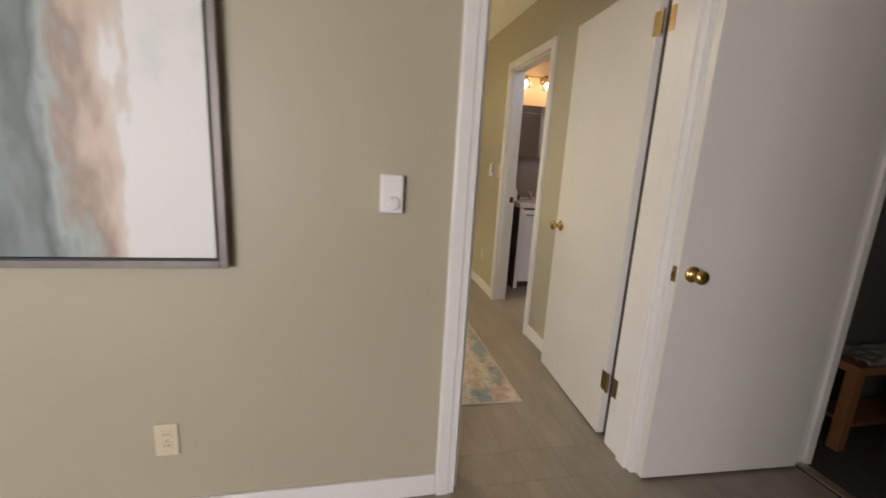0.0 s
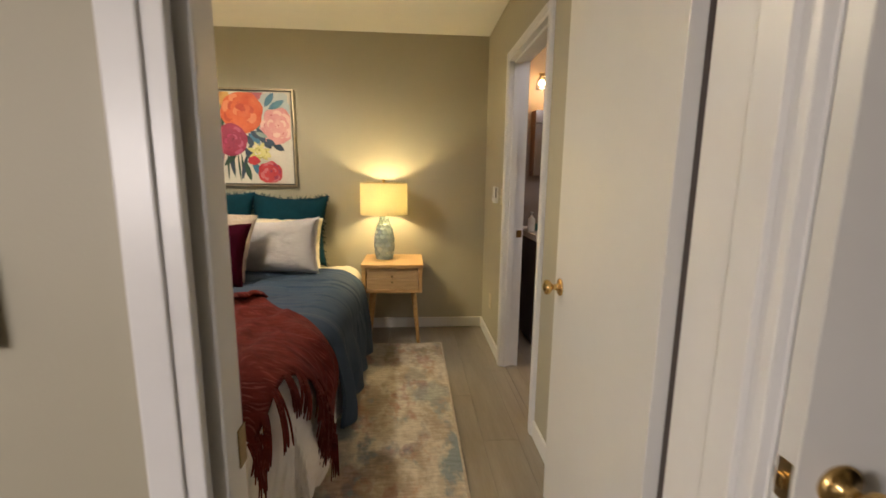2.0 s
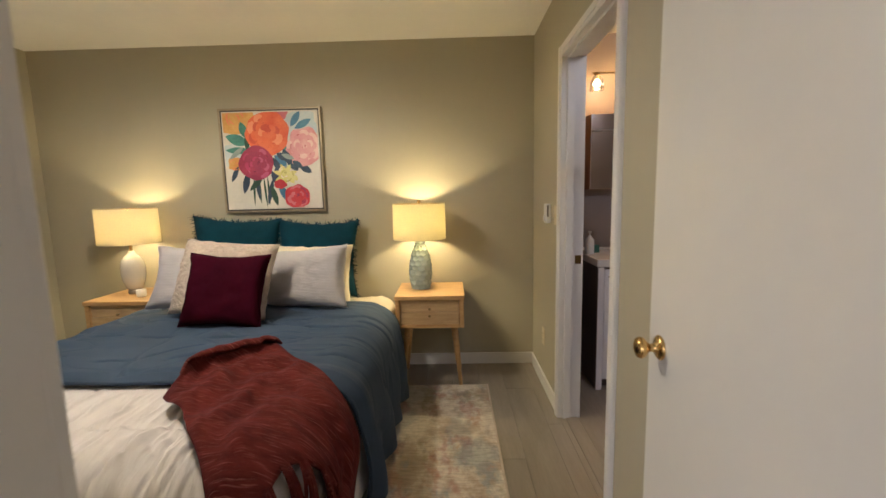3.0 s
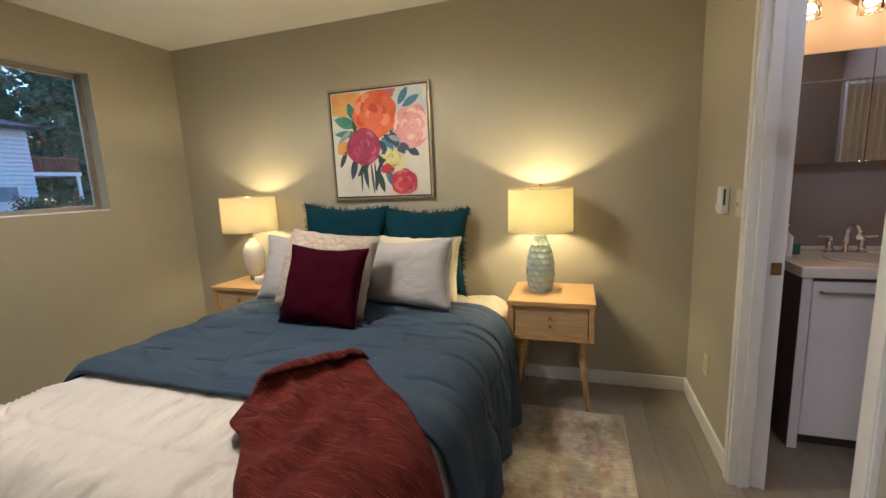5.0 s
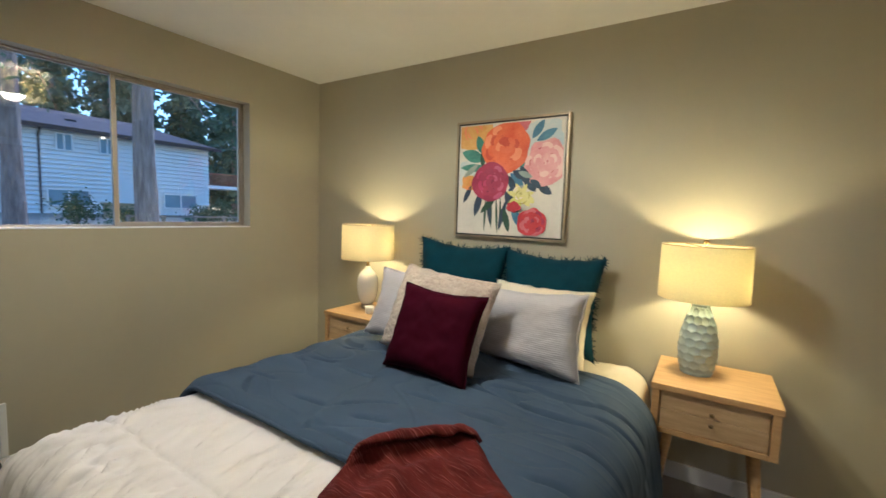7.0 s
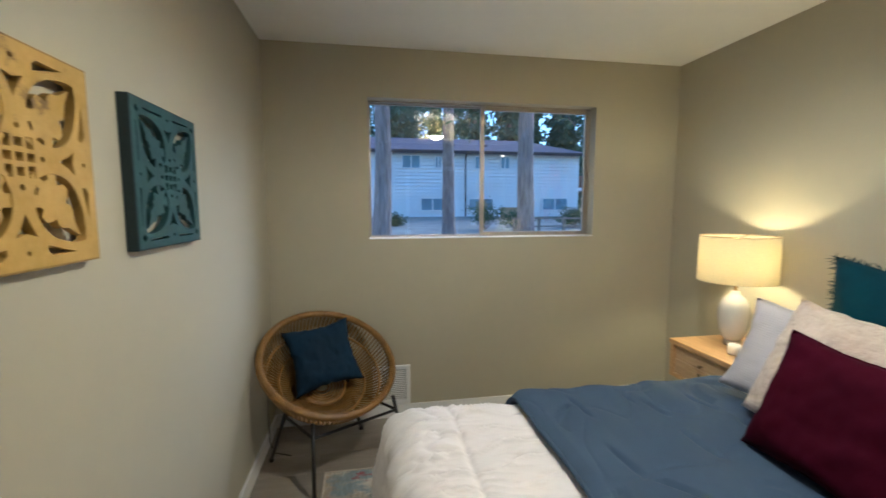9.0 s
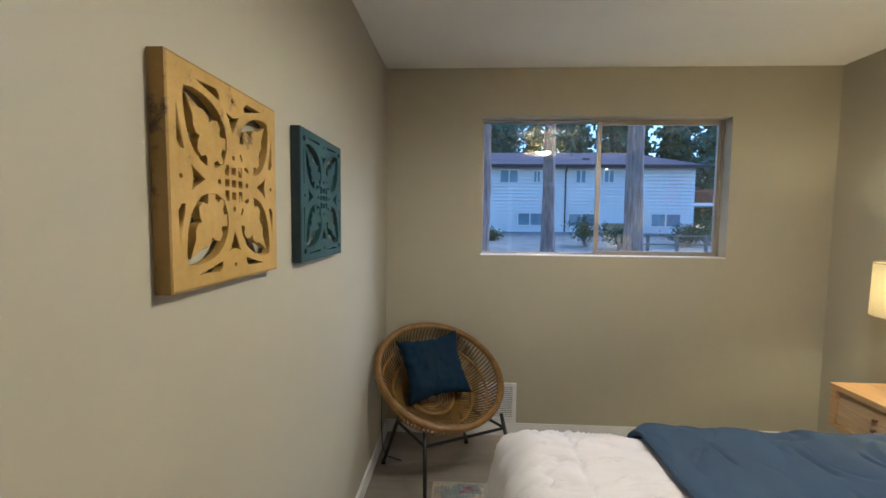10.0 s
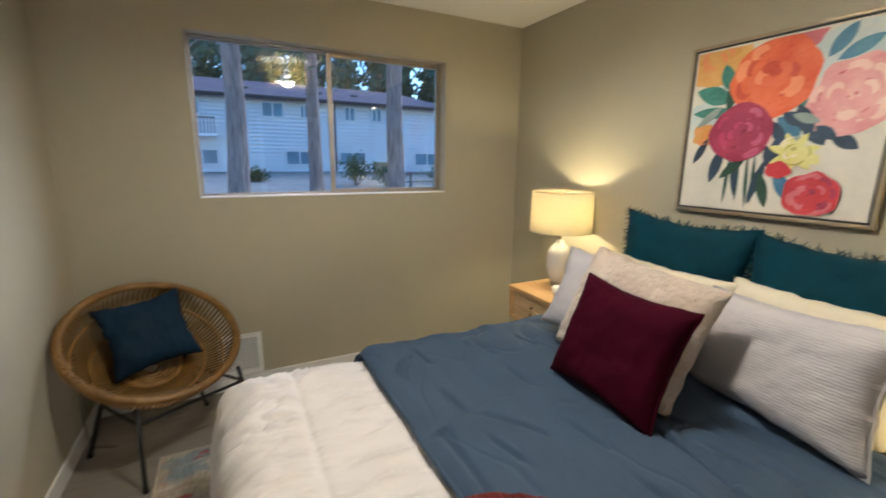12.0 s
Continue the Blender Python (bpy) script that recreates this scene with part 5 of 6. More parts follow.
def abstract_material():
    m = bpy.data.materials.new("abstract_canvas")
    t, b = nodes_of(m)
    L = t.links.new
    co = t.nodes.new("ShaderNodeTexCoord")
    sep = t.nodes.new("ShaderNodeSeparateXYZ")
    L(co.outputs["Object"], sep.inputs[0])
    mp = t.nodes.new("ShaderNodeMapping")
    mp.inputs["Scale"].default_value = (5, 1, 1.6)
    L(co.outputs["Object"], mp.inputs[0])
    n = t.nodes.new("ShaderNodeTexNoise")
    n.inputs["Scale"].default_value, n.inputs["Detail"].default_value = 2.2, 8
    L(mp.outputs[0], n.inputs[0])
    ad = t.nodes.new("ShaderNodeMath")
    ad.operation = "MULTIPLY_ADD"
    ad.inputs[1].default_value, ad.inputs[2].default_value = 0.35, 0.43
    L(n.outputs[0], ad.inputs[0])
    sm = t.nodes.new("ShaderNodeMath")
    L(sep.outputs[0], sm.inputs[0])
    L(ad.outputs[0], sm.inputs[1])
    r = ramp_node(t, [(0.30, (0.05, 0.07, 0.08)), (0.42, (0.20, 0.25, 0.25)), (0.50, (0.10, 0.125, 0.12)), (0.56, (0.34, 0.40, 0.39)), (0.60, (0.30, 0.24, 0.19)), (0.65, (0.55, 0.45, 0.37)), (0.685, (0.60, 0.56, 0.51)), (0.70, (0.70, 0.71, 0.71))])
    L(sm.outputs[0], r.inputs[0])
    n2 = t.nodes.new("ShaderNodeTexNoise")
    n2.inputs["Scale"].default_value, n2.inputs["Detail"].default_value = 4, 6
    L(co.outputs["Object"], n2.inputs[0])
    r2 = ramp_node(t, [(0.56, (0, 0, 0)), (0.74, (0.6, 0.6, 0.6))])
    L(n2.outputs[0], r2.inputs[0])
    mx = t.nodes.new("ShaderNodeMixRGB")
    mx.inputs[2].default_value = (0.45, 0.53, 0.52, 1)
    L(r2.outputs[0], mx.inputs[0])
    L(r.outputs[0], mx.inputs[1])
    L(mx.outputs[0], b.inputs["Base Color"])
    b.inputs["Roughness"].default_value = 0.5
    return m


framed("abstract_painting", "large framed abstract painting in white, blush and grey-green", -0.80, 0.345, 0.905, 2.05, YH, M["pewter"], abstract_material(), 0.022, 0.04)


def worn(m, dark, lo=0.60, hi=0.66, scale=7.0):
    """Chips and rubbed patches of bare dark wood over a paint."""
    t, b = m.node_tree, m.node_tree.nodes["Principled BSDF"]
    co = t.nodes.new("ShaderNodeTexCoord")
    n = t.nodes.new("ShaderNodeTexNoise")
    n.inputs["Scale"].default_value, n.inputs["Detail"].default_value, n.inputs["Roughness"].default_value = scale, 9, 0.75
    t.links.new(co.outputs["Object"], n.inputs[0])
    r = ramp_node(t, [(lo, (0, 0, 0)), (hi, (1, 1, 1))])
    t.links.new(n.outputs[0], r.inputs[0])
    mx = t.nodes.new("ShaderNodeMixRGB")
    mx.inputs[2].default_value = (*dark, 1)
    t.links.new(r.outputs[0], mx.inputs[0])
    t.links.new(b.inputs["Base Color"].links[0].from_socket, mx.inputs[1])
    t.links.new(mx.outputs[0], b.inputs["Base Color"])
    return m


worn(M["ochre"], (0.12, 0.065, 0.02), 0.575, 0.66)
worn(M["petrol"], (0.03, 0.022, 0.018), 0.62, 0.68)
M["ochre_edge"] = worn(mat("rubbed_ochre_edge", (0.23, 0.145, 0.022), 0.6, vary=0.15, scale=9, col2=(0.30, 0.18, 0.05), bump=0.3, bscale=50, bdist=0.004), (0.07, 0.04, 0.02), 0.55, 0.62)
M["petrol_edge"] = worn(mat("rubbed_petrol_edge", (0.012, 0.028, 0.034), 0.6, vary=0.2, scale=9, bump=0.3, bscale=50, bdist=0.004), (0.03, 0.022, 0.018), 0.58, 0.64)


def carved_panel(name, label, x0, x1, z0, z1, yw, material, edge_mat, spin):
    """Pierced wooden wall panel: a square with cut-out petals, slits and a middle grid, on a wall it faces +y from."""
    cu = bpy.data.curves.new(name, "CURVE")
    cu.dimensions, cu.fill_mode, cu.extrude, cu.bevel_depth, cu.bevel_resolution = "2D", "BOTH", 0.0075, 0.0020, 1

    def spline(pts, c):
        s = c.splines.new("POLY")
        s.points.add(len(pts) - 1)
        for p, (x, y) in zip(s.points, pts):
            p.co = (x, y, 0, 1)
        s.use_cyclic_u = True
    spline([(-1, -1), (1, -1), (1, 1), (-1, 1)], cu)
    isl = bpy.data.curves.new(name + "_fleur", "CURVE")
    isl.dimensions, isl.fill_mode, isl.extrude, isl.bevel_depth = "2D", "BOTH", 0.006, 0.002

    def turned(pts, k, flip=False):
        c, s = math.cos(k * math.pi / 2), math.sin(k * math.pi / 2)
        return [((y if flip else x) * c - (x if flip else y) * s, (y if flip else x) * s + (x if flip else y) * c) for x, y in pts]
    D = math.sqrt(0.5)

    def diag(d, w):
        return ((d + w) * D, (d - w) * D)
    for k in range(4):
        leaf = []
        for i in range(15):
            q = i / 14
            leaf.append((0.26 + 0.86 * q, 0.30 * math.sin(math.pi * q ** 0.8) ** 0.75))
        hole = [diag(d, w) for d, w in leaf] + [diag(d, -w) for d, w in leaf[-2:0:-1]]
        spline(turned(hole, k), cu)
        fleur = [(0.20, 0.03), (0.34, 0.045), (0.365, 0.11), (0.30, 0.15), (0.325, 0.205), (0.41, 0.22), (0.465, 0.165), (0.50, 0.165), (0.53, 0.225), (0.61, 0.23), (0.66, 0.165), (0.675, 0.105), (0.73, 0.135), (0.80, 0.12), (0.86, 0.06), (1.04, 0.0)]
        if spin:
            fleur = [(d, w * (0.92 if i % 3 else 0.6)) for i, (d, w) in enumerate(fleur)]
        spline(turned([diag(d, w) for d, w in fleur] + [diag(d, -w) for d, w in fleur[-2::-1]], k), isl)
        spline(turned([(-0.07, 0.64), (0.0, 0.50), (0.07, 0.64), (0.13, 0.72), (0.0, 0.685), (-0.13, 0.72)], k), cu)
        spline(turned([(0.025 * math.cos(a), 0.86 + 0.025 * math.sin(a)) for a in (j * math.pi / 4 for j in range(8))], k), cu)
        for sg in (1, -1):
            spline(turned([(sg * 0.18, 0.905), (sg * 0.18, 0.865), (sg * 0.70, 0.885), (sg * 0.70, 0.905)] if spin else [(sg * 0.24, 0.86), (sg * 0.24, 0.80), (sg * 0.66, 0.90), (sg * 0.30, 0.905)], k), cu)
            if spin:
                spline(turned([(sg * 0.80, 0.86), (sg * 0.86, 0.80), (sg * 0.92, 0.86), (sg * 0.86, 0.92)], k), cu) if sg > 0 else None
    for ix in (-0.13, 0, 0.13):
        for iz in (-0.13, 0, 0.13):
            w, h = (0.04, 0.055) if ix and iz else (0.045, 0.04)
            spline([(ix - w, iz - h), (ix + w, iz - h), (ix + w, iz + h), (ix - w, iz + h)], cu)
    for ix, iz in ((0.27, 0), (-0.27, 0), (0, 0.27), (0, -0.27)):
        spline([(ix + 0.03 * math.cos(j * math.pi / 4), iz + 0.03 * math.sin(j * math.pi / 4)) for j in range(8)], cu)
    bm = bmesh.new()
    for c, off in ((cu, 0.0), (isl, -0.001)):
        ob = bpy.data.objects.new("tmp", c)
        me = bpy.data.meshes.new_from_object(ob)
        sub = bmesh.new()
        sub.from_mesh(me)
        hw, hh = (x1 - x0) / 2 - 0.0045, (z1 - z0) / 2 - 0.0045
        for v in sub.verts:
            v.co = Vector((v.co.x * hw, v.co.y * hh, v.co.z + off))
        tmp = bpy.data.meshes.new("tmp")
        sub.to_mesh(tmp)
        bm.from_mesh(tmp)
        sub.free()
        bpy.data.objects.remove(ob)
    m = Matrix.Translation(((x0 + x1) / 2, yw + 0.0215, (z0 + z1) / 2)) @ Matrix(((-1, 0, 0, 0), (0, 0, 1, 0), (0, 1, 0, 0), (0, 0, 0, 1)))
    bmesh.ops.transform(bm, matrix=m, verts=bm.verts)
    th = thing(name, label, "wall panel")
    part("fretwork", bm, material, th, "pierced and carved face")
    bm = bmesh.new()
    for a0, a1, b0, b1 in ((x0, x0 + 0.012, z0, z1), (x1 - 0.012, x1, z0, z1), (x0 + 0.012, x1 - 0.012, z0, z0 + 0.012), (x0 + 0.012, x1 - 0.012, z1 - 0.012, z1)):
        box(bm, a0, a1, yw + 0.001, yw + 0.0300, b0, b1, 0.0015)
    part("edge_frame", bm, edge_mat, th, "deep wooden edge")
    return th


carved_panel("carved_wall_panel", "distressed ochre-yellow carved wooden wall panel with pierced leaves", -0.016, 0.380, 1.322, 1.727, YS, M["ochre"], M["ochre_edge"], False)
carved_panel("carved_wall_panel", "distressed petrol-blue carved wooden wall panel with pierced leaves", -0.590, -0.179, 1.320, 1.728, YS, M["petrol"], M["petrol_edge"], True)

# ---- small fixtures ----
def outlet(name, at, face, material, label):
    """A duplex outlet; face: the way it looks, as degrees about z from -y."""
    th = thing(name, label, "outlet", "", at, face)
    part("cover_plate", boxm(-0.035, 0.035, -0.006, 0.0, -0.057, 0.057, 0.003), material, th)
    for s in (-1, 1):
        r = part("receptacle", boxm(-0.0165, 0.0165, -0.0085, -0.0055, s * 0.0205 - 0.014, s * 0.0205 + 0.014, 0.002), material, th)
        for sx in (-1, 1):
            part("slot", boxm(sx * 0.0065 - 0.0012, sx * 0.0065 + 0.0012, -0.009, -0.008, s * 0.0205 - 0.003, s * 0.0205 + 0.006), M["dark"], r)
    part("screw", lathe([(0.003, 0), (0.003, 0.0015)], 10), M["alu"], th).matrix_basis = pose(0, -0.006, 0, 90)
    return th


outlet("wall_outlet", (0.124, YH - 0.0005, 0.318), 0, M["ivory"], "ivory duplex outlet on the hall wall")
outlet("wall_outlet", (XE - 0.0005, 4.515, 0.345), -90, M["ivory"], "ivory duplex outlet low on the bedroom wall")
# hall thermostat
th = thing("thermostat", "white dial thermostat on the hall wall", "thermostat", "", (0.828, YH - 0.0005, 1.145))
part("body", boxm(-0.0365, 0.0365, -0.028, 0.0, -0.061, 0.061, 0.006), M["plastic"], th)
part("face_plate", boxm(-0.033, 0.033, -0.0305, -0.027, -0.057, 0.057, 0.003), M["plastic"], th)
bm = lathe([(0.0225, 0.0), (0.0225, 0.004), (0.019, 0.008), (0.017, 0.0085), (0.002, 0.009)], 36)
part("dial", bm, M["plastic"], th, "round temperature dial", True).matrix_basis = pose(0.004, -0.030, -0.028, 90)
part("dial_mark", boxm(-0.001, 0.001, -0.0405, -0.038, -0.018, -0.008), M["alu"], th, "grey pointer")
# bedroom thermostat beside the light switch
th = thing("thermostat", "white dial thermostat beside the light switch", "thermostat", "", (XE - 0.0005, 4.375, 1.19), -90)
part("body", boxm(-0.036, 0.036, -0.03, 0.0, -0.06, 0.06, 0.006), M["plastic"], th)
part("side_slot", boxm(0.0355, 0.0368, -0.024, -0.016, -0.02, 0.05), M["dark"], th, "dark vent slot")
part("dial", lathe([(0.019, 0.0), (0.019, 0.005), (0.015, 0.008), (0.002, 0.0085)], 32), M["plastic"], th, "round temperature dial", True).matrix_basis = pose(-0.008, -0.0295, -0.03, 90)
sw = thing("light_switch", "ivory toggle light switch beside the doorway", "light switch", "", (XE - 0.0005, 4.205, 1.185), -90)
part("cover_plate", boxm(-0.035, 0.035, -0.006, 0.0, -0.057, 0.057, 0.003), M["ivory"], sw)
part("toggle", boxm(-0.005, 0.005, -0.017, -0.005, -0.012, 0.006, 0.002), M["ivory"], sw)
# wall heater vent
v = thing("wall_vent", "white louvred wall heater vent above the baseboard", "vent", "", (XW, 0, 0))
VY0, VY1, VZ0, VZ1 = 2.68, 2.935, 0.092, 0.365
for y0, y1, z0, z1 in ((VY0, VY0 + 0.028, VZ0, VZ1), (VY1 - 0.028, VY1, VZ0, VZ1), (VY0 + 0.028, VY1 - 0.028, VZ0, VZ0 + 0.03), (VY0 + 0.028, VY1 - 0.028, VZ1 - 0.03, VZ1)):
    part("frame_bar", boxm(0.0005, 0.016, y0, y1, z0, z1, 0.003), M["plastic"], v)
part("backing", boxm(0.0005, 0.003, VY0 + 0.028, VY1 - 0.028, VZ0 + 0.03, VZ1 - 0.03), M["dark"], v)
for k in range(16):
    z = VZ0 + 0.037 + k * 0.0132
    s = part("slat", boxm(0.0035, 0.013, VY0 + 0.0285, VY1 - 0.0285, -0.0022, 0.0022), M["plastic"], v)
    s.matrix_basis = pose(0, 0, z, 0, 20, 0)
# spring door stop on the baseboard
for at, tilt in (((0.36, YH - BT, 0.05), 90),):
    ds = thing("door_stop", "white sprung door stop screwed to the baseboard", "door stop", "", at)
    part("stem", lathe([(0.011, 0.0), (0.011, 0.004), (0.006, 0.006), (0.006, 0.055)], 14), M["alu"], ds, "", True).matrix_basis = pose(0, 0, 0, tilt)
    part("tip", lathe([(0.009, 0.055), (0.0095, 0.07), (0.004, 0.073)], 14), M["plastic"], ds, "white rubber tip", True).matrix_basis = pose(0, 0, 0, tilt)
# cable hanging down the corner behind the chair
bm = tube(bmesh.new(), [(-1.50, YS + 0.012, 0.52), (-1.505, YS + 0.014, 0.36), (-1.48, YS + 0.016, 0.2), (-1.43, YS + 0.03, 0.06), (-1.40, YS + 0.06, 0.012), (-1.36, YS + 0.16, 0.008)], 0.003, 6)
solo("power_cable", bm, M["dark"], "thin dark cable hanging behind the chair", "cable", smooth=True)

# ---- bathroom ----
VX0, VX1, VYF = 2.325, 3.05, 4.42
vn = thing("bathroom_vanity", "grey-white vanity cabinet with dark sides under a white sink top", "vanity")
part("side_panel", boxm(VX0, VX0 + 0.018, VYF + 0.002, YN - 0.002, 0.0, 0.835), M["vanside"], vn, "dark side panel")
part("side_panel", boxm(VX1 - 0.018, VX1, VYF + 0.002, YN - 0.002, 0.0, 0.835), M["vanside"], vn, "dark side panel")
part("body", boxm(VX0 + 0.019, VX1 - 0.019, VYF + 0.02, YN - 0.002, 0.09, 0.83), M["vanside"], vn)
part("toe_kick", boxm(VX0 + 0.06, VX1 - 0.06, VYF + 0.06, VYF + 0.08, 0.0, 0.089), M["vanside"], vn)
for a, b in ((VX0 + 0.002, VX0 + 0.04), (VX1 - 0.04, VX1 - 0.002)):
    part("front_leg", boxm(a, b, VYF - 0.001, VYF + 0.019, 0.0, 0.86 - 0.03, 0.002), M["vanity"], vn)
for k in range(2):
    a = VX0 + 0.042 + k * 0.322
    dr = part("cabinet_door", boxm(a, a + 0.319, VYF - 0.002, VYF + 0.018, 0.075, 0.815, 0.003), M["vanity"], vn)
    bm = tube(bmesh.new(), [(a + 0.03, VYF - 0.004, 0.77), (a + 0.03, VYF - 0.026, 0.77), (a + 0.29, VYF - 0.026, 0.77), (a + 0.29, VYF - 0.004, 0.77)], 0.0065, 10)
    part("handle", bm, M["alu"], dr, "brushed bar handle")
bt = thing("sink", "white moulded sink top on the vanity", "sink")
bm = boxm(VX0 - 0.012, VX1 + 0.012, VYF - 0.018, YN - 0.002, 0.8355, 0.885, 0.006)
part("slab", bm, M["sink"], bt)
part("backsplash", boxm(VX0 - 0.01, VX1 + 0.01, YN - 0.02, YN - 0.0025, 0.8855, 0.905, 0.004), M["sink"], bt)
part("basin_rim", lathe([(0.19, 0.0), (0.195, 0.006), (0.185, 0.009), (0.17, 0.002)], 48, (2.69, 4.62, 0.8855), cap=False), M["sink"], bt, "", True)
fc = thing("bathroom_faucet", "chrome gooseneck faucet with two lever handles", "faucet", "", (2.64, 4.77, 0.8855))
part("base_plate", boxm(-0.085, 0.085, -0.025, 0.025, 0.0, 0.012, 0.005), M["chrome"], fc)
bm = tube(bmesh.new(), [(0, 0, 0.012), (0, 0, 0.10)] + [(0, -0.05 + 0.05 * math.cos(a), 0.10 + 0.05 * math.sin(a)) for a in (0.4, 0.8, 1.2, 1.57, 2.0, 2.4, 2.8)] + [(0, -0.10, 0.085)], 0.0115, 14)
part("spout", bm, M["chrome"], fc, "", True)
for sx in (-1, 1):
    h = part("handle_post", lathe([(0.019, 0.012), (0.016, 0.03), (0.012, 0.05), (0.011, 0.075), (0.013, 0.085), (0.004, 0.09)], 20, (sx * 0.065, 0, 0)), M["chrome"], fc, "", True)
    part("lever", tube(bmesh.new(), [(sx * 0.065, 0, 0.084), (sx * 0.12, -0.005, 0.088)], 0.0055, 10), M["chrome"], h)
gb = solo("green_box", boxm(2.36, 2.435, 4.72, 4.77, 0.8858, 0.94, 0.003), M["green"], "small dark green carton on the sink top", "box")
sd = thing("soap_bottle", "white soap bottle on the sink top", "bottle", "", (2.345, 4.66, 0.8856))
part("bottle", lathe([(0.028, 0.0), (0.030, 0.01), (0.030, 0.10), (0.012, 0.12), (0.010, 0.13)], 24), M["plastic"], sd, "", True)
part("pump", lathe([(0.006, 0.13), (0.006, 0.15), (0.012, 0.152), (0.012, 0.16)], 14), M["plastic"], sd)
mc = thing("mirror_cabinet", "mirrored medicine cabinet over the sink", "mirror")
part("case", boxm(2.375, 2.98, YN - 0.11, YN - 0.001, 1.335, 1.86, 0.003), M["oak"], mc, "dark wood case")
part("mirror_door", boxm(2.377, 2.677, YN - 0.122, YN - 0.1105, 1.337, 1.858, 0.002), M["mirror"], mc, "frameless mirror door")
part("mirror_door", boxm(2.679, 2.978, YN - 0.122, YN - 0.1105, 1.337, 1.858, 0.002), M["mirror"], mc, "frameless mirror door")
for x in (2.69, 2.665):
    part("clip", boxm(x - 0.006, x + 0.006, YN - 0.126, YN - 0.121, 1.330, 1.342, 0.001), M["chrome"], mc)
vl = thing("vanity_light", "bronze three-bulb vanity light bar, lit", "wall light", "", (2.67, YN, 2.13))
part("wall_plate", lathe([(0.055, 0.0), (0.055, 0.012), (0.03, 0.02), (0.012, 0.03)], 32), M["bronze"], vl, "", True).matrix_basis = pose(0, 0, 0, 90)
part("bar", tube(bmesh.new(), [(-0.27, -0.06, 0.02), (0.27, -0.06, 0.02)], 0.006, 10), M["bronze"], vl)
part("arm", tube(bmesh.new(), [(0, -0.01, 0.0), (0, -0.06, 0.02)], 0.007, 10), M["bronze"], vl)
M["seeded"] = glass("clear_shade_glass", 0.02, (1.0, 0.95, 0.86))
for sx in (-0.24, 0.0, 0.24):
    part("socket", lathe([(0.02, 0.0), (0.022, -0.03), (0.018, -0.045)], 18, (sx, -0.06, 0.02)), M["bronze"], vl, "", True)
    b = part("bulb", lathe([(0.010, -0.045), (0.024, -0.075), (0.026, -0.09), (0.018, -0.11), (0.002, -0.116)], 18, (sx, -0.06, 0.02)), M["bulb"], vl, "lit bulb", True)
    b.visible_shadow = False
    g = part("glass_shade", lathe([(0.024, -0.02), (0.045, -0.06), (0.050, -0.12), (0.048, -0.12), (0.043, -0.062), (0.022, -0.022)], 28, (sx, -0.06, 0.02), cap=False), M["seeded"], vl, "clear bell glass", True)
    g.visible_shadow = False
for sx in (-0.24, 0.0, 0.24):
    point_lamp("vanity_lamp_light", (2.67 + sx, YN - 0.06, 2.07), BATH_W, (1.0, 0.56, 0.15), 0.025)
# unseen fill lamp added high over the tub for assumed daylight; no window there
bl = bpy.data.lights.new("bathroom_fill_light", "AREA")
bl.shape, bl.size, bl.size_y, bl.energy, bl.color = "RECTANGLE", 0.8, 0.09, 5.0, (1.0, 0.94, 0.90)
new("bathroom_fill_light", bl).matrix_world = look((2.85, 2.215, 2.375), (2.75, 4.4, 0.5))
# shower end, seen in the mirror
rod = solo("shower_rod", tube(bmesh.new(), [(2.111, 2.95, 2.0), (XB - 0.001, 2.95, 2.0)], 0.012, 12), M["chrome"], "chrome shower curtain rod", "rod")


def curtain_f(u, v):
    x = 3.43 + 0.31 * u
    return (x, 2.95 + 0.028 * math.sin(u * 40 + 0.6 * math.sin(v * 4)), 1.985 - 1.75 * v)


solid(solo("shower_curtain", grid(curtain_f, 160, 10), M["curtain"], "white shower curtain drawn aside on its rod", "curtain", smooth=True), 0.002)
structure("bathtub_surround", boxm(2.112, XB - 0.001, 2.201, 2.212, 0.5, 1.9), M["bathwall"], "taupe tub surround panel")
tub = solo("bathtub", boxm(2.112, XB - 0.002, 2.214, 2.90, 0.0, 0.48, 0.03), M["porcw"], "white bathtub behind the curtain", "bathtub")

# ---- side room ----
bn = thing("wooden_bench", "orange-brown wooden bench in the dark side room", "bench")
part("seat", boxm(2.97, 3.85, 1.83, 2.045, 0.40, 0.44, 0.006), M["oak"], bn)
for x in (2.98, 3.78):
    for y in (1.84, 1.99):
        part("leg", boxm(x, x + 0.05, y, y + 0.05, 0.0, 0.3995, 0.004), M["oak"], bn)
part("lower_shelf", boxm(3.031, 3.779, 1.85, 2.035, 0.12, 0.14, 0.003), M["oak"], bn)
M["stripe"] = mat("black_and_white_stripe", (0.02, 0.02, 0.02), 0.9, vary=0.2, scale=8)
tn = M["stripe"].node_tree
cw = tn.nodes.new("ShaderNodeTexWave")
cw.inputs["Scale"].default_value, cw.inputs["Distortion"].default_value = 14, 2.5
cr = ramp_node(tn, [(0.45, (0.02, 0.02, 0.02)), (0.55, (0.55, 0.54, 0.5))])
tn.links.new(cw.outputs["Fac"], cr.inputs[0])
tn.links.new(cr.outputs[0], tn.nodes["Principled BSDF"].inputs["Base Color"])
blanket = solo("striped_blanket", grid(lambda u, v: (3.02 + 0.55 * u, 1.835 + 0.19 * v, 0.4425 + 0.03 * abs(nz(u * 5, v * 4, 2)) + 0.01), 30, 20), M["stripe"], "black and white striped blanket on the bench", "blanket", smooth=True)
solid(blanket, 0.008)
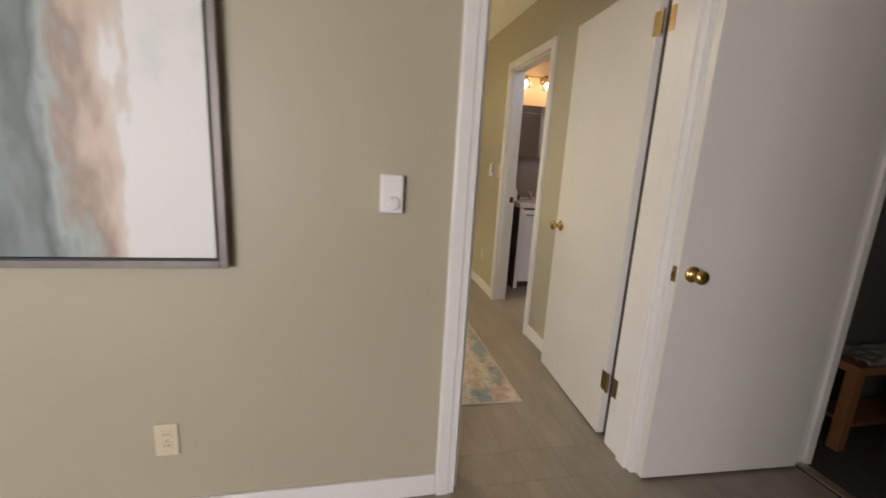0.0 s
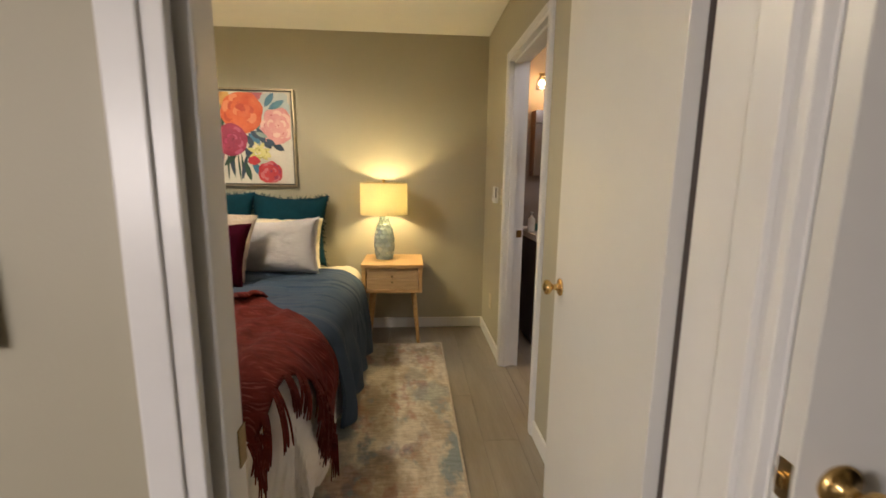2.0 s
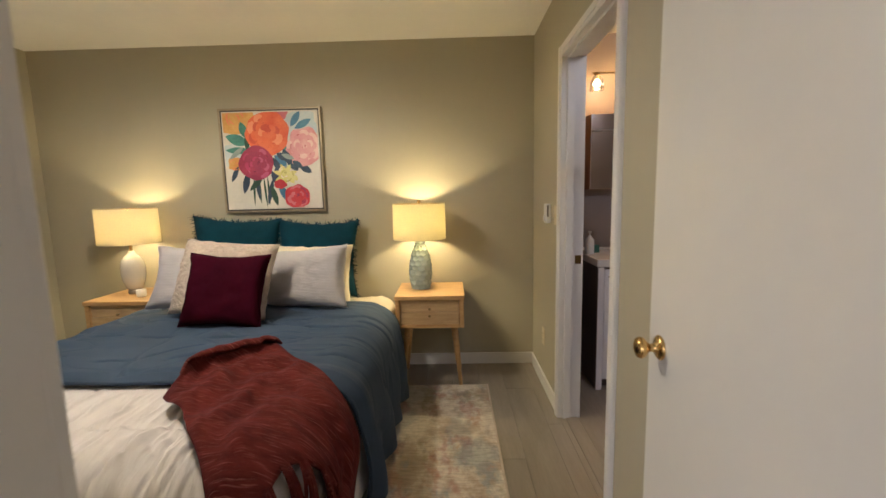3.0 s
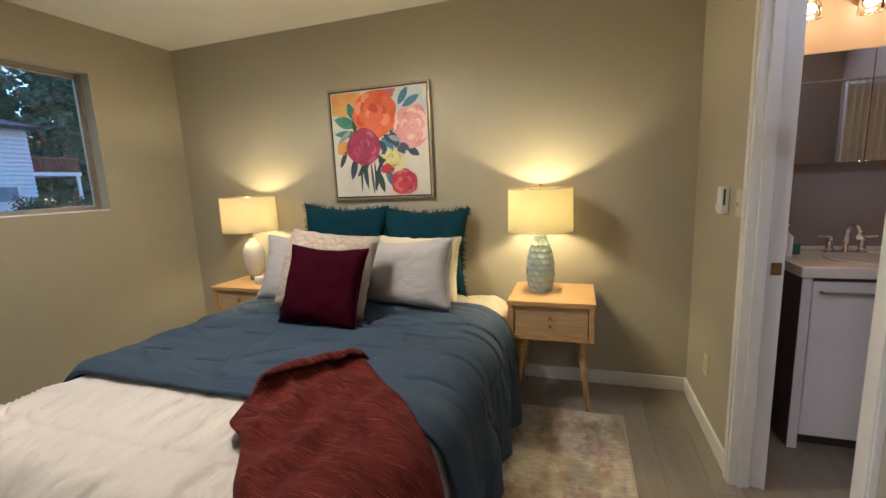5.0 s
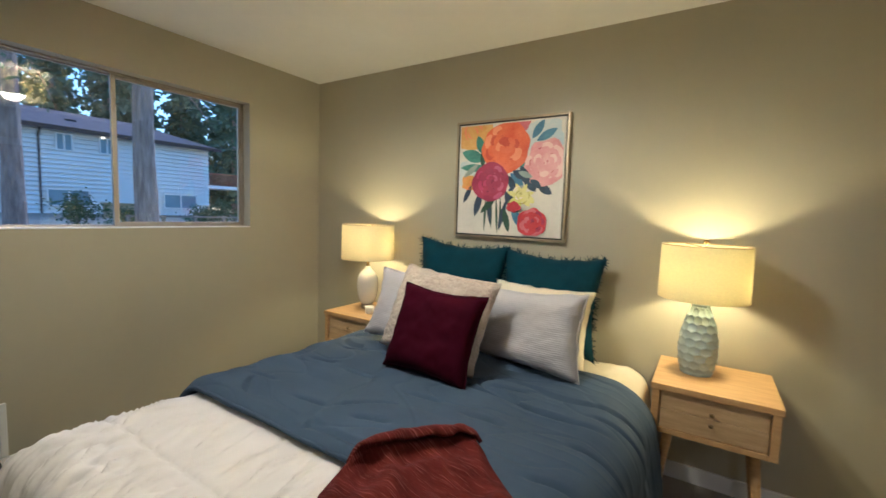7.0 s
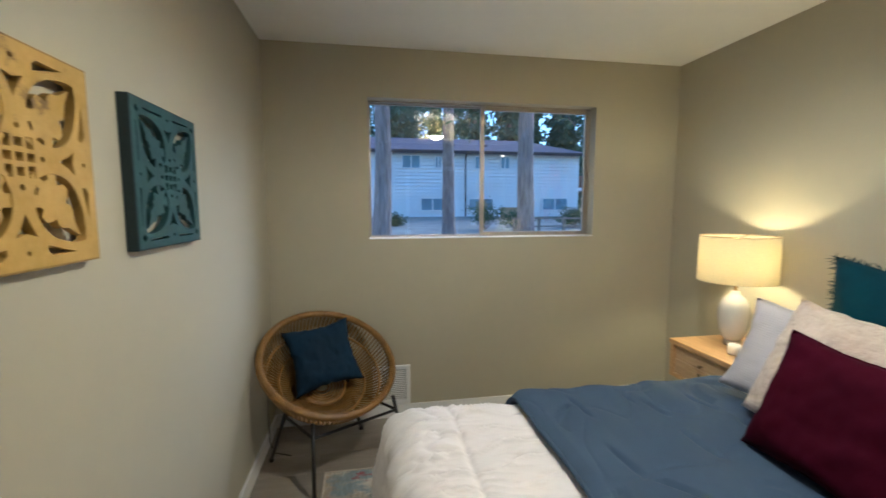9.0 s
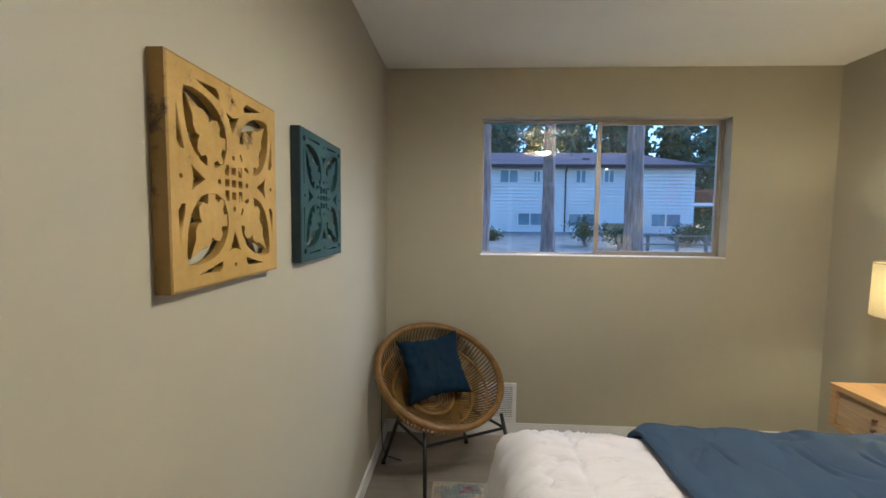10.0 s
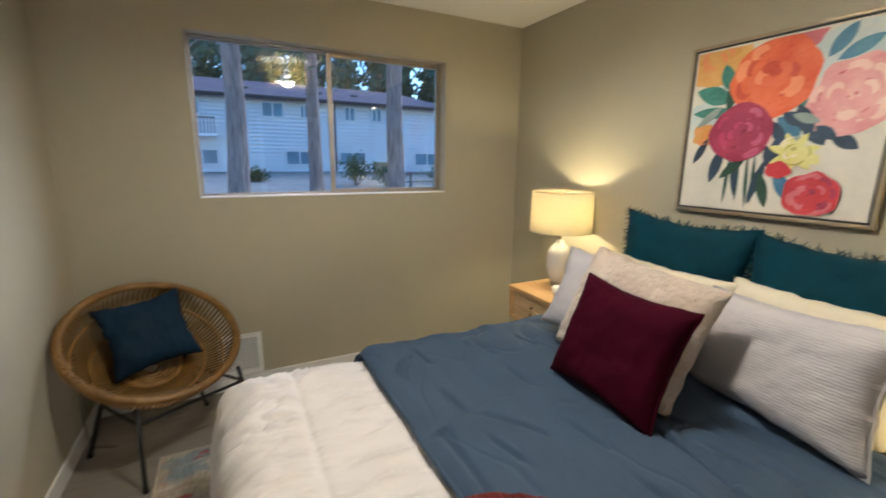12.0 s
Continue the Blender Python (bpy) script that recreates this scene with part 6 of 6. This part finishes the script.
M["bag"] = mat("navy_canvas_bag", (0.02, 0.035, 0.09), 0.85, vary=0.2, scale=8)
bag = thing("canvas_bag", "navy canvas bag with white letters hanging from the bench", "bag", "", (3.30, 1.785, 0.13))
pb = part("bag_body", pillow_bm(0.24, 0.33, 0.07, 0.02, 5, 0.006, 20, 0.3), M["bag"], bag, "", True)
M["letter"] = mat("white_letter_print", (0.75, 0.75, 0.73), 0.7, vary=0.05)
for ch, x, z, rot in (("O", -0.05, 0.21, -14), ("S", -0.07, 0.085, -14)):
    fc2 = bpy.data.curves.new("letter", "FONT")
    fc2.body, fc2.size, fc2.extrude = ch, 0.15, 0.0006
    tmp = bpy.data.objects.new("tmp", fc2)
    me = bpy.data.meshes.new_from_object(tmp)
    bpy.data.objects.remove(tmp)
    me.materials.append(M["letter"])
    lo = new("letter", me)
    lo.parent = bag
    lo.matrix_basis = pose(x, -0.037, z, 90, 0, 0) @ pose(0, 0, 0, 0, 0, rot)

# ---- hall daylight: the sky's light through the hall's window opening ----
al = bpy.data.lights.new("hall_window_light", "AREA")
al.shape, al.size, al.size_y, al.energy, al.color = "RECTANGLE", 1.5, 1.0, HALL_W, (1.0, 0.86, 0.74)
new("hall_window_light", al).matrix_world = look((-1.48, YH0 - 0.05, 1.38), (-0.9, 1.2, 0.2))

# ---- outside ----
def ground_f(u, v):
    x, y = -70 + 140 * u, -60 + 140 * v
    d = max(0.0, -x - 4)
    rise = min(1.0, d / 26) * 1.15
    inside = -2.6 < x < 5.4 and -2.9 < y < 5.2
    bumps = 0.06 * nz(x * 0.4, y * 0.4, 3) + 0.10 * nz(x * 0.11, y * 0.11, 4)
    return (x, y, -0.45 + rise + (0 if inside else bumps))


structure("ground", grid(ground_f, 140, 140), M["soil"], "leaf-littered ground rising towards the neighbouring house")


def house():
    hx, y0, y1, zb, ze, zr = -30.0, -14.0, 19.05, 0.45, 5.50, 6.9
    hs = thing("apartment_house", "two-storey beige clapboard house with brown hip roof", "house")
    bm = bmesh.new()
    n = 20
    for k in range(n):
        a, b = zb + (ze - zb) * k / n, zb + (ze - zb) * (k + 1) / n
        vs = [bm.verts.new(p) for p in ((hx + 0.15, y0, a), (hx + 0.15, y1, a), (hx + 0.012, y1, b), (hx + 0.012, y0, b), (hx, y0, a), (hx, y1, a))]
        bm.faces.new(vs[:4])
        bm.faces.new((vs[4], vs[5], vs[1], vs[0]))
    box(bm, hx - 9, hx - 0.001, y0, y1, zb - 0.6, ze)
    part("wall", bm, M["siding"], hs, "beige lap siding")
    bm = bmesh.new()
    o = 0.65
    e = [bm.verts.new(p) for p in ((hx + o, y0 - o, ze), (hx + o, y1 + o, ze), (hx - 9 - o, y1 + o, ze), (hx - 9 - o, y0 - o, ze))]
    r = [bm.verts.new(p) for p in ((hx - 4.5, y0 + 3.5, zr + 0.25), (hx - 4.5, y1 - 3.0, zr + 0.25))]
    for f in ((e[0], e[1], r[1], r[0]), (e[1], e[2], r[1]), (e[2], e[3], r[0], r[1]), (e[3], e[0], r[0]), (e[3], e[2], e[1], e[0])):
        bm.faces.new(f)
    part("roof", bm, M["roof"], hs, "brown shingle hip roof")
    part("fascia", boxm(hx + o - 0.02, hx + o + 0.05, y0 - o, y1 + o, ze - 0.20, ze + 0.03), M["fascia"], hs, "dark gutter and fascia")
    part("soffit", boxm(hx + 0.04, hx + o - 0.03, y0 - o, y1 + o, ze - 0.04, ze - 0.005), M["fascia"], hs)
    part("downspout", tube(bmesh.new(), [(hx + 0.45, 9.9, ze - 0.15), (hx + 0.1, 9.9, ze - 0.5), (hx + 0.1, 9.9, zb)], 0.06, 8), M["fascia"], hs, "dark downspout")
    wins = [(5.12, 6.5, 4.22, 5.22), (7.55, 8.1, 4.25, 5.17), (10.58, 11.35, 4.23, 5.22), (12.57, 13.35, 4.27, 5.25), (0.2, 1.6, 4.22, 5.22), (-4.5, -3.1, 4.22, 5.22),
            (6.47, 8.3, 1.13, 2.11), (10.13, 12.07, 1.11, 2.09), (16.0, 18.15, 1.14, 2.12), (0.6, 2.4, 1.13, 2.11), (-5.0, -3.2, 1.13, 2.11)]
    for a, b, c, d in wins:
        w = part("window", frame_bars(bmesh.new(), a, b, c, d, hx + 0.152, hx + 0.20, 0.07), M["plastic"], hs, "white-framed slider window")
        part("mullion", boxm(hx + 0.153, hx + 0.195, (a + b) / 2 - 0.035, (a + b) / 2 + 0.035, c + 0.071, d - 0.071), M["plastic"], w)
        for p0, p1 in ((a + 0.071, (a + b) / 2 - 0.036), ((a + b) / 2 + 0.036, b - 0.071)):
            part("pane", boxm(hx + 0.153, hx + 0.164, p0, p1, c + 0.071, d - 0.071), M["darkglass"], w)
    # stands for a dim lamp inside the upper window, placed outside its pane
    for yy in (12.75,):
        part("window_bulb", lathe([(0.03, 0), (0.09, 0.04), (0.09, 0.09), (0.02, 0.13)], 14, (hx + 0.22, yy, 5.18)), M["bulb_house"], hs, "dim indoor lamp of an upper window, set outside its pane")
    for k, (yy, zz) in enumerate(((8.9, 7.0), (4.0, 6.6), (11.5, 6.7))):
        part("roof_vent", boxm(hx - 1.8, hx - 1.4, yy, yy + 0.5, 6.05, 6.28, 0.04), M["fascia"], hs)
    # deck at the far end
    part("deck_floor", boxm(hx - 3.5, hx - 0.6, y1 + 0.02, y1 + 3.0, 2.72, 2.95), M["plastic"], hs, "pale deck edge")
    for k in range(20):
        part("deck_baluster", boxm(hx - 0.70, hx - 0.64, y1 + 0.08 + k * 0.145, y1 + 0.13 + k * 0.145, 2.951, 3.79), M["redwood"], hs)
    part("deck_rail", boxm(hx - 0.74, hx - 0.60, y1 + 0.02, y1 + 3.0, 3.791, 3.87), M["redwood"], hs, "redwood deck rail")
    part("deck_post", boxm(hx - 0.8, hx - 0.65, y1 + 2.75, y1 + 2.9, 0.2, 2.719), M["plastic"], hs)
    # small balcony at the near end
    part("balcony_floor", boxm(hx + 0.04, hx + 1.2, 0.6, 2.4, 2.85, 3.02), M["plastic"], hs, "pale balcony edge")
    for k in range(10):
        part("balcony_bar", boxm(hx + 1.12, hx + 1.17, 0.65 + k * 0.185, 0.69 + k * 0.185, 3.021, 3.92), M["black"], hs)
    part("balcony_rail", boxm(hx + 1.10, hx + 1.19, 0.6, 2.4, 3.921, 3.99), M["black"], hs)
    return hs


house()


def trunk_tree(x, y, r, h, seed, z0=-0.1):
    """A tall fir: furrowed tapered trunk, a few limbs, and a drooping crown of sprays above and at mid height."""
    rg = random.Random(seed)
    tr = thing("fir_tree", "tall fir with furrowed brown bark and hanging branches", "tree", "firs", (x, y, z0))
    def f(u, v):
        a, z = 2 * math.pi * u, h * v
        rr = r * (1 - 0.75 * v) * (1 + 0.55 * math.exp(-z / 0.35))
        rr *= 1 + 0.10 * abs(math.sin(a * 9 + 3 * nz(a, z * 0.6, seed))) + 0.10 * nz(math.cos(a) * 3, math.sin(a) * 3, z * 1.3 + seed)
        return (rr * math.cos(a) + 0.12 * nz(z * 0.15, seed, 0), rr * math.sin(a) + 0.15 * nz(z * 0.15, seed, 9), z)
    part("trunk", grid(f, 54, 90), M["bark"], tr, "", True)
    lb, cr = bmesh.new(), bmesh.new()
    for k in range(46):
        z = rg.uniform(h * 0.28, h * 0.98)
        a, ln = rg.uniform(0, 6.283), rg.uniform(1.6, 3.4) * (1.15 - z / h)
        d = Vector((math.cos(a), math.sin(a), 0))
        pts = [d * (r * 0.3 + ln * q) + Vector((0, 0, z + 0.3 * q - 0.9 * q * q * ln * 0.5)) for q in (0, 0.25, 0.5, 0.75, 1)]
        tube(lb, pts, lambda q: 0.045 * (1 - 0.8 * q), 5)
        for j in range(60):
            q = rg.uniform(0.2, 1.0)
            p = d * (ln * q) + Vector((rg.gauss(0, 0.20), rg.gauss(0, 0.20), z + 0.3 * q - 0.45 * q * q * ln - abs(rg.gauss(0, 0.22))))
            spray(cr, p, rg, 0.14)
    part("limbs", lb, M["bark"], tr, "thin drooping limbs")
    tagged(part("crown", cr, M["needle"], tr, "dark green needles"), kind="stuff")
    return tr


def spray(bm, p, rg, s):
    d = Vector((rg.gauss(0, 1), rg.gauss(0, 1), rg.gauss(-0.5, 0.6))).normalized()
    w = d.orthogonal().normalized() * s * rg.uniform(0.25, 0.5)
    ln = d * s * rg.uniform(1.0, 2.0)
    bm.faces.new([bm.verts.new(q) for q in (p, p + ln * 0.5 + w, p + ln, p + ln * 0.5 - w)])


trunk_tree(-11.6, 7.62, 0.255, 17, 1, -0.05)
trunk_tree(-14.3, 5.62, 0.22, 18, 2, 0.05)
trunk_tree(-13.0, 3.08, 0.28, 17, 3, 0.0)


def far_fir(x, y, h, seed):
    rg = random.Random(seed)
    tr = thing("fir_tree", "dark fir standing behind the house", "tree", "firs behind the house", (x, y, 0.4))
    part("trunk", lathe([(0.35, 0), (0.2, h * 0.6), (0.03, h)], 12), M["bark"], tr, "", True)
    bm = bmesh.new()
    for k in range(3200):
        q = rg.random() ** 1.25
        z = h * (0.10 + 0.9 * q)
        layer_r = (1 - q) * h * 0.20 * (0.65 + 0.35 * math.sin(z * 3.2 + seed)) + 0.25
        a, rr = rg.uniform(0, 6.283), layer_r * rg.random() ** 0.45
        spray(bm, Vector((rr * math.cos(a), rr * math.sin(a), z - 0.35 * rr)), rg, 0.42)
    tagged(part("crown", bm, M["needle"], tr, "dark green needles"), kind="stuff")
    return tr


rf = random.Random(12)
for k in range(15):
    far_fir(-41 - rf.uniform(0, 9), -16 + k * 3.6 + rf.uniform(-1, 1), rf.uniform(13, 21), 100 + k)
for k in range(14):
    far_fir(-52 - rf.uniform(0, 6), -14 + k * 3.9 + rf.uniform(-1, 1), rf.uniform(20, 27), 300 + k)
for k in range(4):
    far_fir(-33 - rf.uniform(0, 5), 23.5 + k * 3.0, rf.uniform(14, 20), 200 + k)


def shrub(x, y, r, h, seed, label, zb):
    rg = random.Random(seed)
    sh = thing("shrub", label, "shrub", "shrubs", (x, y, zb))
    bm, st = bmesh.new(), bmesh.new()
    for k in range(26):
        a, el, ln = rg.uniform(0, 6.283), rg.uniform(0.5, 1.5), rg.uniform(0.7, 1.0)
        tip = Vector((math.cos(a) * math.cos(el) * r * ln, math.sin(a) * math.cos(el) * r * ln, math.sin(el) * h * ln))
        tube(st, [(0, 0, 0.02), tip * 0.5 + Vector((0, 0, h * 0.12)), tip], lambda q: 0.014 * (1 - 0.7 * q), 4)
        for j in range(42):
            q = rg.uniform(0.3, 1.05)
            spray(bm, tip * q + Vector((rg.gauss(0, 0.12), rg.gauss(0, 0.12), rg.gauss(0, 0.10) + h * 0.2 * math.sin(q * 3))), rg, 0.09)
    part("stems", st, M["bark"], sh, "thin brown stems")
    tagged(part("leaves", bm, M["shrub"], sh, "green leaves"), kind="stuff")


shrub(-20, 8.6, 1.5, 1.6, 31, "rounded green shrub before the house", 0.15)
shrub(-19, 10.0, 1.1, 1.2, 32, "rounded green shrub before the house", 0.1)
shrub(-20, 13.6, 1.5, 1.3, 33, "loose grey-green shrub before the house", 0.15)
shrub(-21, 15.2, 1.6, 1.5, 34, "loose grey-green shrub before the house", 0.2)
shrub(-22, 4.0, 0.9, 0.8, 35, "low green shrub beside a trunk", 0.2)
# small tan shed before the house
sd2 = thing("garden_shed", "low tan board shed standing before the house", "shed", "", (-26.5, 12.6, 0.32))
M["tanboard"] = mat("tan_boards", (0.36, 0.28, 0.17), 0.8, vary=0.15, scale=3)
part("wall", boxm(-0.5, 0.5, -0.9, 0.9, 0.0, 1.0, 0.02), M["tanboard"], sd2)
part("roof", boxm(-0.6, 0.6, -1.0, 1.0, 1.001, 1.07, 0.02), M["tanboard"], sd2)
for k in range(7):
    part("batten", boxm(0.501, 0.52, -0.86 + 0.28 * k, -0.82 + 0.28 * k, 0.02, 0.99), M["tanboard"], sd2)
# low wire fence with wooden posts
fn = thing("wire_fence", "low fence of weathered posts and rails beyond the shrubs", "fence", "", (-15.5, 0, 0))
M["greywood"] = mat("weathered_wood", (0.20, 0.18, 0.15), 0.9, vary=0.3, scale=5)
for k in range(7):
    part("post", boxm(-0.05, 0.05, 8.6 + k * 1.1 - 0.05, 8.6 + k * 1.1 + 0.05, -0.1, 1.0), M["greywood"], fn)
for z in (0.62, 0.95):
    part("rail", boxm(0.051, 0.08, 8.5, 15.4, z - 0.03, z + 0.03), M["greywood"], fn)

# ---- floor planks ----
PW, PL = 0.182, 1.22
rp = random.Random(4)
plank_me = {}


def plank_mesh(w, l):
    key = (round(w, 3), round(l, 3))
    if key not in plank_me:
        plank_me[key] = mesh_of("plank", boxm(-w / 2, w / 2, -l / 2, l / 2, -0.0075, 0.0, 0.0012), M["plank"])
    return plank_me[key]


def lay(x0, x1, y0, y1):
    k = 0
    x = x0
    while x < x1 - 0.01:
        w = min(PW, x1 - x)
        y = y0 - PL * ((k * 0.37) % 1.0)
        while y < y1:
            a, b = max(y, y0), min(y + PL, y1)
            if b - a > 0.02:
                p = new("plank", plank_mesh(round(w - 0.0008, 4), round(b - a - 0.0008, 4)))
                p.parent = floor
                p.location = (x + w / 2, (a + b) / 2, 0.0)
            y += PL
        x += PW
        k += 1


lay(XW, XE, YS, YN)
lay(BX0, BX1, YH, YS)
lay(-0.6, XH1, 0.2, YH)
lay(XE, 2.11, BY0, BY1)
bm = boxm(XH0, -0.6, YH0, YH, -0.0075, 0.0)
box(bm, -0.6, XH1, YH0, 0.2, -0.0075, 0.0)
structure("floor_hall_rest", bm, M["plank"], "grey-brown plank floor of the hall")
